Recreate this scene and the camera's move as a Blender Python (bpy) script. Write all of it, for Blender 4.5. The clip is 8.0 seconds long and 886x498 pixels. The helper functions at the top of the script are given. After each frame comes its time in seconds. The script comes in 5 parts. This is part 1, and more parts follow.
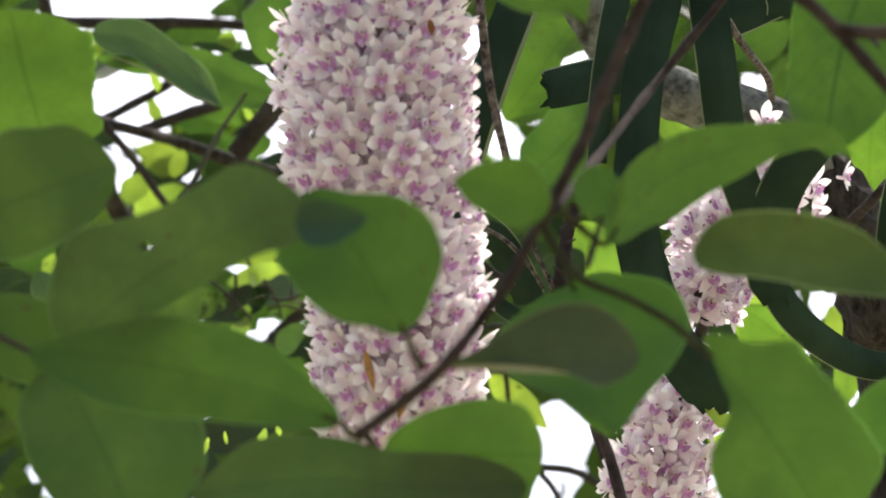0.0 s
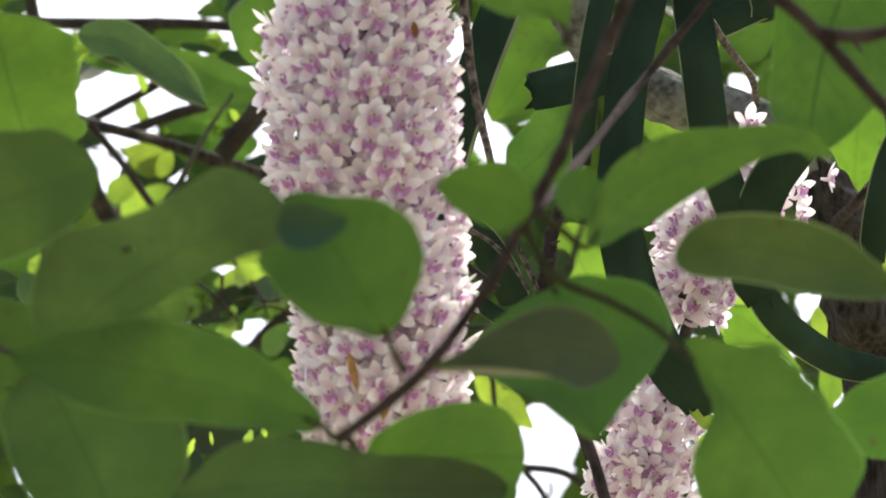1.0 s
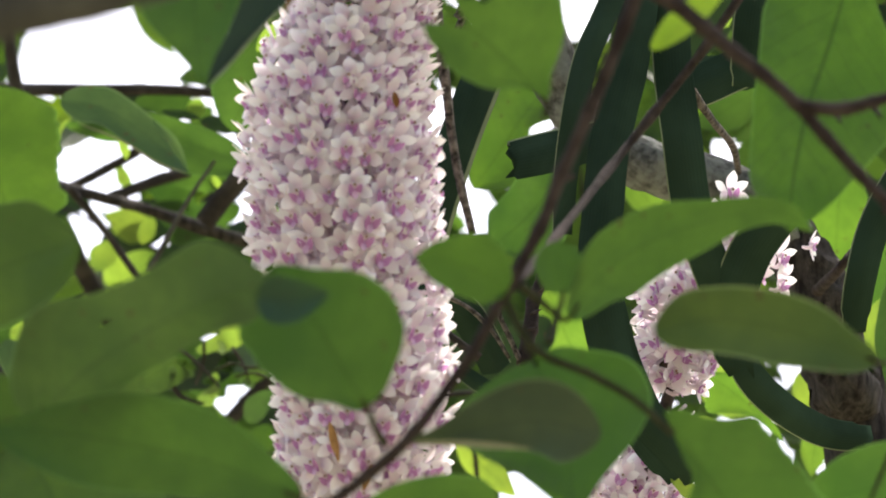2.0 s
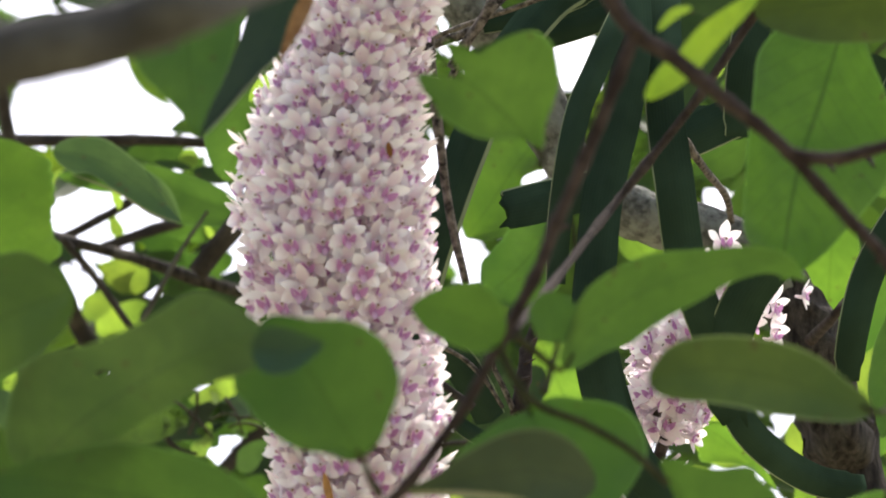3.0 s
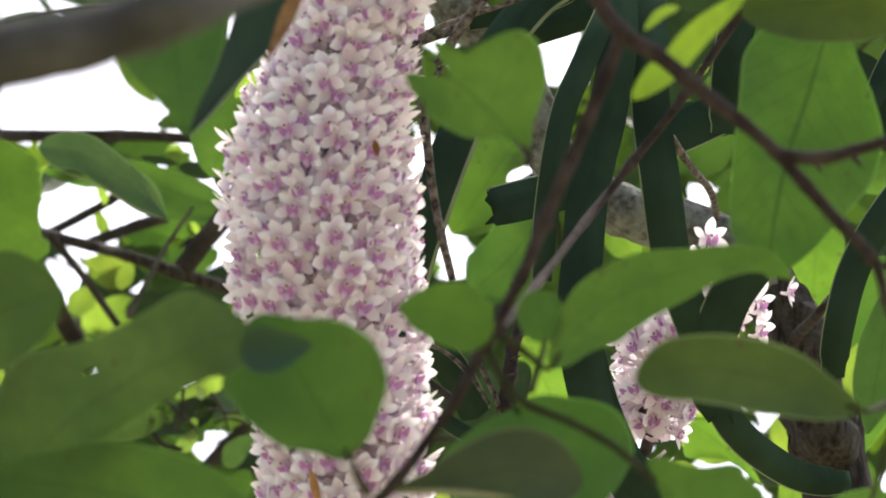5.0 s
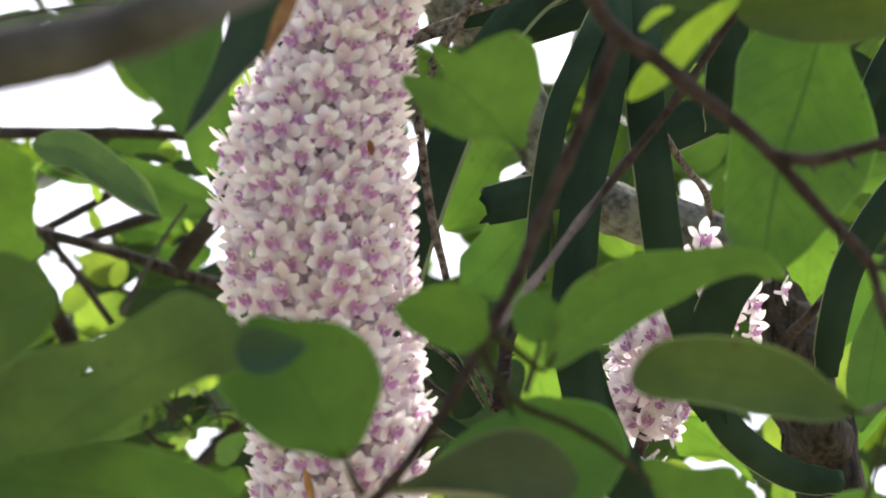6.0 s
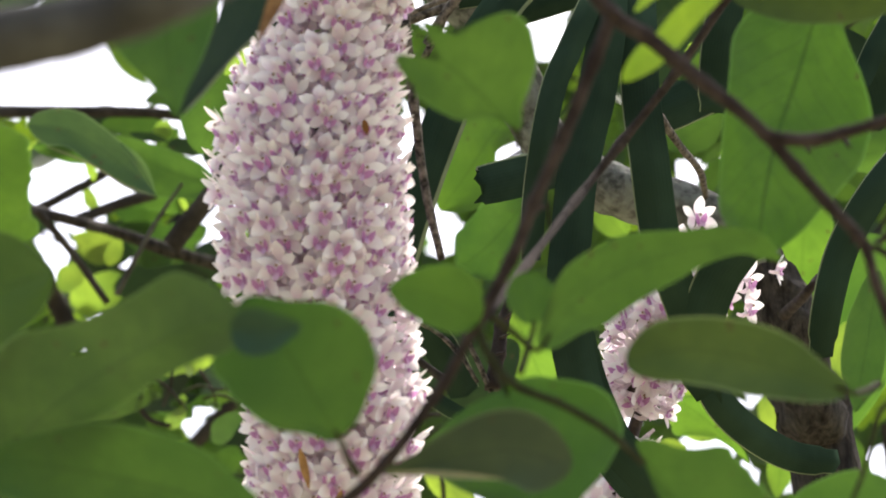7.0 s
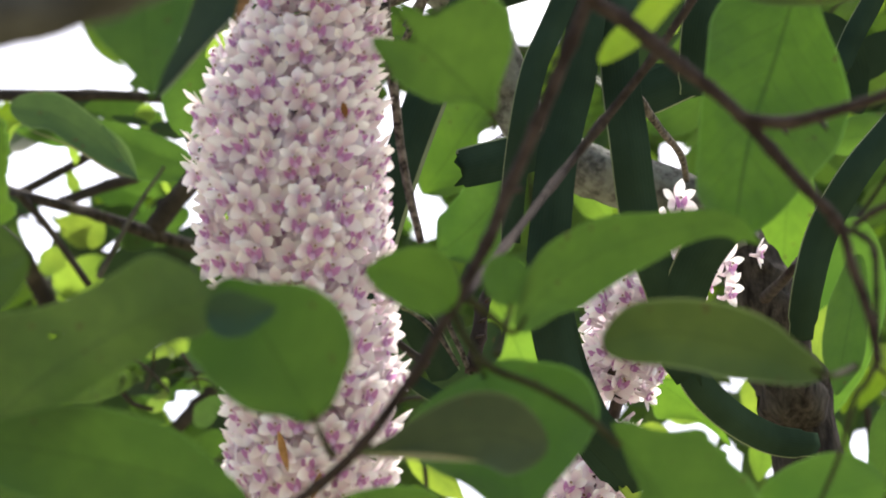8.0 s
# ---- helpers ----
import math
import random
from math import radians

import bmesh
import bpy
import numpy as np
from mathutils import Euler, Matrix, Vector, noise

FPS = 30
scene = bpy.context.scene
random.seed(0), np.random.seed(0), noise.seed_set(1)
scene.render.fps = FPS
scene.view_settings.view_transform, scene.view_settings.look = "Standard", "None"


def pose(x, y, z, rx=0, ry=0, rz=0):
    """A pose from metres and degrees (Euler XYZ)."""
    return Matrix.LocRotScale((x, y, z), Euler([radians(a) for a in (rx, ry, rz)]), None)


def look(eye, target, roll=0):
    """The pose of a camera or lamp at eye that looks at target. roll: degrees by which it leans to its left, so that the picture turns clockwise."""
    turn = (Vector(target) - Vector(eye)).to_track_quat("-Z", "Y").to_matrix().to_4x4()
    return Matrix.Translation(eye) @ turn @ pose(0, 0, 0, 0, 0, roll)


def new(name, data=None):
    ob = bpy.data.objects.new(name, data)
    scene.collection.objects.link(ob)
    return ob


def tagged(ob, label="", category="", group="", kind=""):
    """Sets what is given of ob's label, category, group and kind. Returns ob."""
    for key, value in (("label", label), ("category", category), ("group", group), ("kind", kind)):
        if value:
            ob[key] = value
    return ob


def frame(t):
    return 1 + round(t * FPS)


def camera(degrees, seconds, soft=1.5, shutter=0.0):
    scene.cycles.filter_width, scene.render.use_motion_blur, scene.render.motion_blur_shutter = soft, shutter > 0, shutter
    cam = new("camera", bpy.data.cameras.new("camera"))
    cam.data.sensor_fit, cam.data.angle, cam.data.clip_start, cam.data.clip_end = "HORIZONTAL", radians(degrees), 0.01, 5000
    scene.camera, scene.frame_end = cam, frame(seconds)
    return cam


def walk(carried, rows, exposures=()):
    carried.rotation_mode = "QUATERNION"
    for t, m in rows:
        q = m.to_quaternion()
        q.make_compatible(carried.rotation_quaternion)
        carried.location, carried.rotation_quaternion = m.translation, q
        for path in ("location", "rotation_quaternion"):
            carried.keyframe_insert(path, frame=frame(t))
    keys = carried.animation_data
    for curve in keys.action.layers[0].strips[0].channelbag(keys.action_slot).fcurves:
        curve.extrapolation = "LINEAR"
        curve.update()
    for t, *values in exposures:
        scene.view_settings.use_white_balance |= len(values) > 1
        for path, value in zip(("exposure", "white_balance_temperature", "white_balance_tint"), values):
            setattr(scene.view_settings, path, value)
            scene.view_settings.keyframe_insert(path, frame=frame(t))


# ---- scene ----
cam = camera(11, 8.0, soft=1.9)
cam.data.dof.use_dof = True
cam.data.dof.focus_distance = 2.03
cam.data.dof.aperture_fstop = 22
walk(cam, [
    (0.0, pose(-0.0005, 0.0059, 1.5979, 113.642, -0.246, 0.380)),
    (0.5, pose(0.0016, 0.0009, 1.5964, 113.615, -0.251, 0.337)),
    (1.0, pose(0.0024, 0.0036, 1.5985, 113.621, -0.200, 0.280)),
    (1.5, pose(0.0035, 0.0013, 1.6000, 113.764, -0.026, 0.266)),
    (2.0, pose(0.0036, 0.0015, 1.6019, 114.366, -0.110, 0.103)),
    (2.2, pose(0.0032, 0.0023, 1.6024, 114.576, -0.080, 0.075)),
    (3.3, pose(0.0018, -0.0003, 1.6006, 115.003, 0.046, 0.049)),
    (3.5, pose(0.0000, -0.0000, 1.6000, 115.003, 0.001, -0.002)),
    (4.0, pose(0.0005, -0.0028, 1.6002, 114.956, -0.042, -0.068)),
    (4.2, pose(0.0005, -0.0032, 1.6003, 114.939, 0.005, -0.088)),
    (5.3, pose(0.0012, -0.0047, 1.6029, 114.858, 0.111, -0.156)),
    (5.5, pose(0.0012, -0.0053, 1.6033, 114.847, 0.085, -0.200)),
    (6.0, pose(-0.0001, -0.0059, 1.6036, 114.804, 0.097, -0.278)),
    (6.5, pose(-0.0003, -0.0053, 1.6036, 114.695, 0.085, -0.307)),
    (7.0, pose(0.0002, -0.0070, 1.6042, 114.522, 0.114, -0.329)),
    (7.5, pose(0.0023, -0.0090, 1.6035, 114.398, 0.077, -0.398)),
    (8.0, pose(0.0043, -0.0061, 1.6038, 114.330, 0.154, -0.456)),
], exposures=[(0.0, 1.62, 6500, 12), (2.0, 1.68, 6500, 12), (8.0, 1.69, 6500, 12)])

# ---- world and sun: bright hazy sky above a shaded tree ----
world = bpy.data.worlds.new("sky")
scene.world = world
world.use_nodes = True
wn = world.node_tree
sky = wn.nodes.new("ShaderNodeTexSky")
sky.sky_type = "NISHITA"
sky.sun_disc = False
sky.sun_elevation = radians(62)
sky.sun_rotation = radians(20)
sky.dust_density = 6.0
sky.air_density = 1.0
sky.ozone_density = 0.5
wn.nodes["Background"].inputs[1].default_value = 0.13
wn.links.new(sky.outputs[0], wn.nodes["Background"].inputs[0])
sun = new("sun", bpy.data.lights.new("sun", "SUN"))
sun.data.energy = 3.2
sun.data.angle = radians(7)
sun.data.color = (1.0, 0.95, 0.86)
sun.matrix_world = look((0.7, 2.4, 6.0), (0, 1.2, 2.0))


# ---- materials ----
def nodes_of(name):
    m = bpy.data.materials.new(name)
    m.use_nodes = True
    return m, m.node_tree.nodes, m.node_tree.links


def mix_rgb(nd, lk, fac, a, b, mode="MIX"):
    n = nd.new("ShaderNodeMix")
    n.data_type, n.blend_type = "RGBA", mode
    for sock, val in ((n.inputs[0], fac), (n.inputs[6], a), (n.inputs[7], b)):
        if isinstance(val, (int, float)):
            sock.default_value = val
        elif isinstance(val, tuple):
            sock.default_value = (*val, 1.0)
        else:
            lk.new(val, sock)
    return n.outputs[2]


def math_node(nd, lk, op, a, b=None):
    n = nd.new("ShaderNodeMath")
    n.operation = op
    for sock, val in zip(n.inputs, (a, b)):
        if val is None:
            continue
        if isinstance(val, (int, float)):
            sock.default_value = val
        else:
            lk.new(val, sock)
    return n.outputs[0]


def noise_of(nd, lk, scale, detail=3.0, vector=None):
    n = nd.new("ShaderNodeTexNoise")
    n.inputs["Scale"].default_value, n.inputs["Detail"].default_value = scale, detail
    if vector:
        lk.new(vector, n.inputs["Vector"])
    return n.outputs[0]


def ramp(nd, lk, fac, lo, hi):
    n = nd.new("ShaderNodeMapRange")
    n.inputs[1].default_value, n.inputs[2].default_value = lo, hi
    lk.new(fac, n.inputs[0])
    return n.outputs[0]


def leaf_material(name, top, glow, share=0.5, rough=0.45, veins=10.0, vein_dark=0.35, island=False, spots=0.12, rim_from=0.48, rim_pale=0.14):
    """A leaf: top is the reflected colour, glow the colour of light that shines through it."""
    m, nd, lk = nodes_of(name)
    p, out = nd["Principled BSDF"], nd["Material Output"]
    uv = nd.new("ShaderNodeUVMap")
    sep = nd.new("ShaderNodeSeparateXYZ")
    lk.new(uv.outputs[0], sep.inputs[0])
    across = math_node(nd, lk, "ABSOLUTE", math_node(nd, lk, "SUBTRACT", sep.outputs[0], 0.5))
    pos = nd.new("ShaderNodeTexCoord").outputs["Object"]
    wob = noise_of(nd, lk, 60, 2, pos)
    slant = math_node(nd, lk, "SUBTRACT", math_node(nd, lk, "MULTIPLY", sep.outputs[1], veins), math_node(nd, lk, "MULTIPLY", across, veins * 0.55))
    slant = math_node(nd, lk, "ADD", slant, math_node(nd, lk, "MULTIPLY", wob, 0.5))
    saw = math_node(nd, lk, "ABSOLUTE", math_node(nd, lk, "SUBTRACT", math_node(nd, lk, "FRACT", slant), 0.5))
    side = ramp(nd, lk, saw, 0.07, 0.0)
    mid = ramp(nd, lk, across, 0.022, 0.006)
    vein = math_node(nd, lk, "MAXIMUM", math_node(nd, lk, "MULTIPLY", side, 0.5), mid)
    big = noise_of(nd, lk, 28, 4, pos)
    fine = noise_of(nd, lk, 420, 3, pos)
    if island:
        rnd = nd.new("ShaderNodeNewGeometry").outputs["Random Per Island"]
    else:
        rnd = nd.new("ShaderNodeObjectInfo").outputs["Random"]
    speck = noise_of(nd, lk, 190, 1, pos)
    mid_blot = noise_of(nd, lk, 130, 3, pos)
    vary = math_node(nd, lk, "ADD", math_node(nd, lk, "MULTIPLY", rnd, 0.5), math_node(nd, lk, "MULTIPLY", ramp(nd, lk, big, 0.36, 0.66), 0.5))

    def coloured(c):
        a = tuple(x * 0.66 for x in c)
        b = (c[0] * 1.6, c[1] * 1.28, c[2] * 1.05)
        col = mix_rgb(nd, lk, vary, a, b)
        col = mix_rgb(nd, lk, math_node(nd, lk, "MULTIPLY", ramp(nd, lk, fine, 0.45, 0.7), spots), col, tuple(x * 0.6 for x in c))
        col = mix_rgb(nd, lk, math_node(nd, lk, "MULTIPLY", ramp(nd, lk, mid_blot, 0.4, 0.7), 0.35), col, tuple(x * 0.62 for x in c))
        col = mix_rgb(nd, lk, math_node(nd, lk, "MULTIPLY", ramp(nd, lk, speck, 0.73, 0.76), 0.7), col, (0.05, 0.035, 0.015))
        return mix_rgb(nd, lk, math_node(nd, lk, "MULTIPLY", vein, vein_dark), col, tuple(x * 0.35 for x in c))

    rim = ramp(nd, lk, across, rim_from, 0.497)
    lk.new(mix_rgb(nd, lk, math_node(nd, lk, "MULTIPLY", rim, rim_pale), coloured(top), (0.30, 0.34, 0.18)), p.inputs["Base Color"])
    p.inputs["Roughness"].default_value = rough
    p.inputs["Specular IOR Level"].default_value = 0.35
    tr = nd.new("ShaderNodeBsdfTranslucent")
    lk.new(mix_rgb(nd, lk, math_node(nd, lk, "MULTIPLY", rim, 0.4), coloured(glow), tuple(min(1.0, x * 2.2 + 0.05) for x in glow)), tr.inputs[0])
    bump = nd.new("ShaderNodeBump")
    bump.inputs["Strength"].default_value, bump.inputs["Distance"].default_value = 0.4, 0.0006
    lk.new(math_node(nd, lk, "ADD", vein, math_node(nd, lk, "MULTIPLY", big, 0.8)), bump.inputs["Height"])
    lk.new(bump.outputs[0], p.inputs["Normal"])
    mx = nd.new("ShaderNodeMixShader")
    mx.inputs[0].default_value = share
    lk.new(p.outputs[0], mx.inputs[1])
    lk.new(tr.outputs[0], mx.inputs[2])
    lk.new(mx.outputs[0], out.inputs[0])
    return m


def bark_material(name, dark, light, scale, patch=0.0, patch_col=(0.4, 0.42, 0.38), rough=0.85, stretch=1.0):
    """Bark; stretch: how much longer than wide its fibres run up the stem."""
    m, nd, lk = nodes_of(name)
    p = nd["Principled BSDF"]
    fibres = nd.new("ShaderNodeMapping")
    fibres.inputs["Scale"].default_value = (1.0, 1.0, 1.0 / stretch)
    lk.new(nd.new("ShaderNodeTexCoord").outputs["Object"], fibres.inputs[0])
    pos = fibres.outputs[0]
    n1, n2, n3 = noise_of(nd, lk, scale, 6, pos), noise_of(nd, lk, scale * 6, 4, pos), noise_of(nd, lk, scale * 0.35, 3, pos)
    col = mix_rgb(nd, lk, ramp(nd, lk, n1, 0.35, 0.65), dark, light)
    col = mix_rgb(nd, lk, math_node(nd, lk, "MULTIPLY", ramp(nd, lk, n2, 0.4, 0.7), 0.6), col, dark)
    if patch:
        col = mix_rgb(nd, lk, math_node(nd, lk, "MULTIPLY", ramp(nd, lk, n3, 0.48, 0.58), patch), col, patch_col)
    lk.new(col, p.inputs["Base Color"])
    p.inputs["Roughness"].default_value = rough
    p.inputs["Specular IOR Level"].default_value = 0.1
    bump = nd.new("ShaderNodeBump")
    bump.inputs["Strength"].default_value, bump.inputs["Distance"].default_value = 0.8, 0.0015
    lk.new(math_node(nd, lk, "ADD", n1, math_node(nd, lk, "MULTIPLY", n2, 0.5)), bump.inputs["Height"])
    lk.new(bump.outputs[0], p.inputs["Normal"])
    return m


def petal_material(name, pale, tint, edge):
    """Waxy thin flower tissue: tint at the root of the petal, pale outside, a little light shining through."""
    m, nd, lk = nodes_of(name)
    p, out = nd["Principled BSDF"], nd["Material Output"]
    uv = nd.new("ShaderNodeUVMap")
    sep = nd.new("ShaderNodeSeparateXYZ")
    lk.new(uv.outputs[0], sep.inputs[0])
    rnd = nd.new("ShaderNodeObjectInfo").outputs["Random"]
    pos = nd.new("ShaderNodeTexCoord").outputs["Object"]
    spot = noise_of(nd, lk, 700, 3, pos)
    col = mix_rgb(nd, lk, ramp(nd, lk, sep.outputs[1], edge, 0.0), pale, tint)
    col = mix_rgb(nd, lk, math_node(nd, lk, "MULTIPLY", ramp(nd, lk, spot, 0.5, 0.75), 0.35), col, tint)
    col = mix_rgb(nd, lk, math_node(nd, lk, "MULTIPLY", rnd, 0.3), col, tuple(0.85 * a + 0.15 * b for a, b in zip(pale, tint)))
    lk.new(col, p.inputs["Base Color"])
    p.inputs["Roughness"].default_value = 0.4
    p.inputs["Specular IOR Level"].default_value = 0.4
    tr = nd.new("ShaderNodeBsdfTranslucent")
    lk.new(col, tr.inputs[0])
    mx = nd.new("ShaderNodeMixShader")
    mx.inputs[0].default_value = 0.62
    lk.new(p.outputs[0], mx.inputs[1])
    lk.new(tr.outputs[0], mx.inputs[2])
    lk.new(mx.outputs[0], out.inputs[0])
    return m


def strap_material(name, col, rough=0.4):
    """Thick leathery strap leaf with fine lengthwise lines."""
    m, nd, lk = nodes_of(name)
    p = nd["Principled BSDF"]
    uv = nd.new("ShaderNodeUVMap")
    sep = nd.new("ShaderNodeSeparateXYZ")
    lk.new(uv.outputs[0], sep.inputs[0])
    pos = nd.new("ShaderNodeTexCoord").outputs["Object"]
    lines = math_node(nd, lk, "SINE", math_node(nd, lk, "MULTIPLY", sep.outputs[0], 75.0))
    big = noise_of(nd, lk, 30, 4, pos)
    c = mix_rgb(nd, lk, ramp(nd, lk, big, 0.3, 0.7), tuple(x * 0.75 for x in col), tuple(x * 1.35 for x in col))
    c = mix_rgb(nd, lk, math_node(nd, lk, "MULTIPLY", ramp(nd, lk, lines, 0.2, 1.0), 0.12), c, tuple(x * 1.8 for x in col))
    lk.new(c, p.inputs["Base Color"])
    p.inputs["Roughness"].default_value = rough
    bump = nd.new("ShaderNodeBump")
    p.inputs["Specular IOR Level"].default_value = 0.0
    bump.inputs["Strength"].default_value, bump.inputs["Distance"].default_value = 0.08, 0.0003
    lk.new(lines, bump.inputs["Height"])
    lk.new(bump.outputs[0], p.inputs["Normal"])
    return m


LEAF = leaf_material("leaf_green", (0.036, 0.070, 0.024), (0.060, 0.158, 0.018), share=0.58)
# two brighter copies of the leaf green, sunlight put into the colour
LEAF_LIT = leaf_material("leaf_lit_green", (0.040, 0.078, 0.024), (0.085, 0.205, 0.018), share=0.6)
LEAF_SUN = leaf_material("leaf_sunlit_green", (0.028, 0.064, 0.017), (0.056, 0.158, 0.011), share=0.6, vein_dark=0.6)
# background leaves in the sun, their yellow glow put into the colour
LEAF_YELLOW_LIT = leaf_material("leaf_yellow_sunlit", (0.11, 0.18, 0.045), (0.25, 0.44, 0.05), share=0.6)
LEAF_LIME = leaf_material("leaf_lime_green", (0.12, 0.22, 0.03), (0.26, 0.48, 0.03), share=0.6, rim_pale=0.3)
LEAF_DULL = leaf_material("leaf_dull_underside", (0.049, 0.088, 0.032), (0.036, 0.104, 0.016), share=0.38, rough=0.6)
LEAF_RIMMED = leaf_material("leaf_dull_pale_margin", (0.052, 0.086, 0.030), (0.046, 0.100, 0.012), share=0.4, rough=0.6, rim_from=0.45, rim_pale=0.55)
LEAF_FOLDED = leaf_material("leaf_folded_olive_grey", (0.040, 0.066, 0.038), (0.024, 0.050, 0.014), share=0.3, rough=0.5, rim_from=0.46, rim_pale=0.25)
# pale leaf edge; on a fold it paints the glare
LEAF_MARGIN_GLARE = leaf_material("leaf_pale_margin_and_glare", (0.24, 0.27, 0.19), (0.10, 0.13, 0.06), share=0.3, rough=0.4)
# its strong pale rim paints a gloss highlight along the edge
LEAF_DARK = leaf_material("leaf_dark_blue_green", (0.032, 0.062, 0.036), (0.026, 0.07, 0.018), share=0.35, rough=0.38, rim_from=0.46, rim_pale=0.5)
LEAF_PALE = leaf_material("leaf_pale_green", (0.06, 0.11, 0.03), (0.14, 0.30, 0.03), share=0.6, vein_dark=0.5)
LEAF_GLOSS = leaf_material("leaf_glossy_underside", (0.060, 0.110, 0.060), (0.07, 0.15, 0.04), share=0.4, rough=0.3, rim_pale=0.5)
LEAF_TEAL = leaf_material("leaf_teal_underside", (0.018, 0.052, 0.026), (0.014, 0.052, 0.018), share=0.25, rough=0.5)
# three darker copies of the leaf green with shade put into the colour
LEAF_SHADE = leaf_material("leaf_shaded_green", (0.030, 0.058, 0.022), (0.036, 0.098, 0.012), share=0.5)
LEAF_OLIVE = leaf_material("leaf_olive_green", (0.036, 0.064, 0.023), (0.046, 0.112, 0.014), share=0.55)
LEAF_SHADE_OLIVE = leaf_material("leaf_shaded_olive", (0.028, 0.044, 0.012), (0.040, 0.082, 0.007), share=0.5)
# darkest leaf green; fill leaves behind use it as painted deep shade
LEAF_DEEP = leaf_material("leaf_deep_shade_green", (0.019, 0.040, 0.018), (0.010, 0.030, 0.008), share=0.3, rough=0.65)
CROWN = leaf_material("crown_leaves", (0.034, 0.064, 0.024), (0.048, 0.118, 0.012), share=0.5, island=True)
# sunlit bits of the crown, painted as a brighter yellow-green
CROWN_YELLOW_LIT = leaf_material("crown_sunlit_leaves", (0.09, 0.16, 0.03), (0.22, 0.44, 0.02), share=0.6, island=True)
STRAP = strap_material("strap_leaf_dark_green", (0.018, 0.032, 0.021), 0.55)
RIM = strap_material("strap_leaf_pale_edge", (0.15, 0.18, 0.11), 0.5)
TWIG = bark_material("twig_bark_dark_brown", (0.020, 0.014, 0.013), (0.058, 0.043, 0.038), 120)
TWIG_RED = bark_material("twig_bark_reddish", (0.022, 0.016, 0.014), (0.055, 0.042, 0.036), 160)
BARK = bark_material("rough_dark_bark", (0.010, 0.008, 0.007), (0.062, 0.052, 0.044), 300, 0.12, (0.10, 0.10, 0.085), stretch=5.0)
LIMB_GREY = bark_material("limb_bark_grey", (0.038, 0.036, 0.033), (0.085, 0.082, 0.075), 40)
LIMB = bark_material("limb_bark_dark", (0.018, 0.015, 0.013), (0.050, 0.043, 0.037), 40)
GREY = bark_material("limb_bark_lichen", (0.050, 0.050, 0.044), (0.155, 0.155, 0.138), 300, 0.6, (0.19, 0.20, 0.175))
PETIOLE = bark_material("leaf_stalk_green_brown", (0.022, 0.024, 0.010), (0.045, 0.045, 0.020), 150, rough=0.8)
ROOT = bark_material("aerial_root_skin", (0.018, 0.015, 0.013), (0.20, 0.17, 0.145), 330)
PETAL = petal_material("petal_white_pink", (0.90, 0.885, 0.88), (0.84, 0.755, 0.80), 0.5)
LIP = petal_material("lip_purple", (0.54, 0.27, 0.52), (0.44, 0.17, 0.42), 0.8)
TONGUE = petal_material("lip_tongue_lilac", (0.76, 0.56, 0.76), (0.56, 0.30, 0.57), 0.7)
ANTHER = bark_material("anther_tan", (0.25, 0.15, 0.09), (0.45, 0.34, 0.22), 400, rough=0.6)
SEPAL = petal_material("sepal_flushed_pink", (0.90, 0.87, 0.87), (0.83, 0.66, 0.75), 0.9)
FLOWER_SKINS = [PETAL, LIP, TONGUE, ANTHER, SEPAL]
STALK = bark_material("flower_stalk", (0.05, 0.04, 0.03), (0.14, 0.11, 0.09), 150, rough=0.6)
DRY = bark_material("dry_brown_leaf", (0.14, 0.06, 0.02), (0.36, 0.20, 0.08), 90, rough=0.7)
# ground colour picked pale so that sunlight bounces up onto the flowers
PALE_GROUND = bark_material("ground_pale_bounce", (0.14, 0.14, 0.08), (0.28, 0.26, 0.17), 3)

DOWNWARD = Vector((0, -0.906, -0.423))


# ---- builders ----
def part(name, bm, material, parent=None, label=""):
    me = bpy.data.meshes.new(name)
    bm.to_mesh(me)
    bm.free()
    for f in me.polygons:
        f.use_smooth = True
    for m in material if isinstance(material, (list, tuple)) else [material]:
        me.materials.append(m)
    ob = new(name, me)
    ob.parent = parent
    if label:
        tagged(ob, label)
    return ob


def smooth_path(pts, steps):
    """A Catmull-Rom curve through a few guide points."""
    p = [Vector(q) for q in pts]
    p = [p[0] * 2 - p[1]] + p + [p[-1] * 2 - p[-2]]
    res = []
    for i in range(1, len(p) - 2):
        for k in range(steps):
            s = k / steps
            a, b, c, d = p[i - 1:i + 3]
            res.append(0.5 * (2 * b + (c - a) * s + (2 * a - 5 * b + 4 * c - d) * s * s + (3 * b - a - 3 * c + d) * s ** 3))
    res.append(p[-2])
    return res


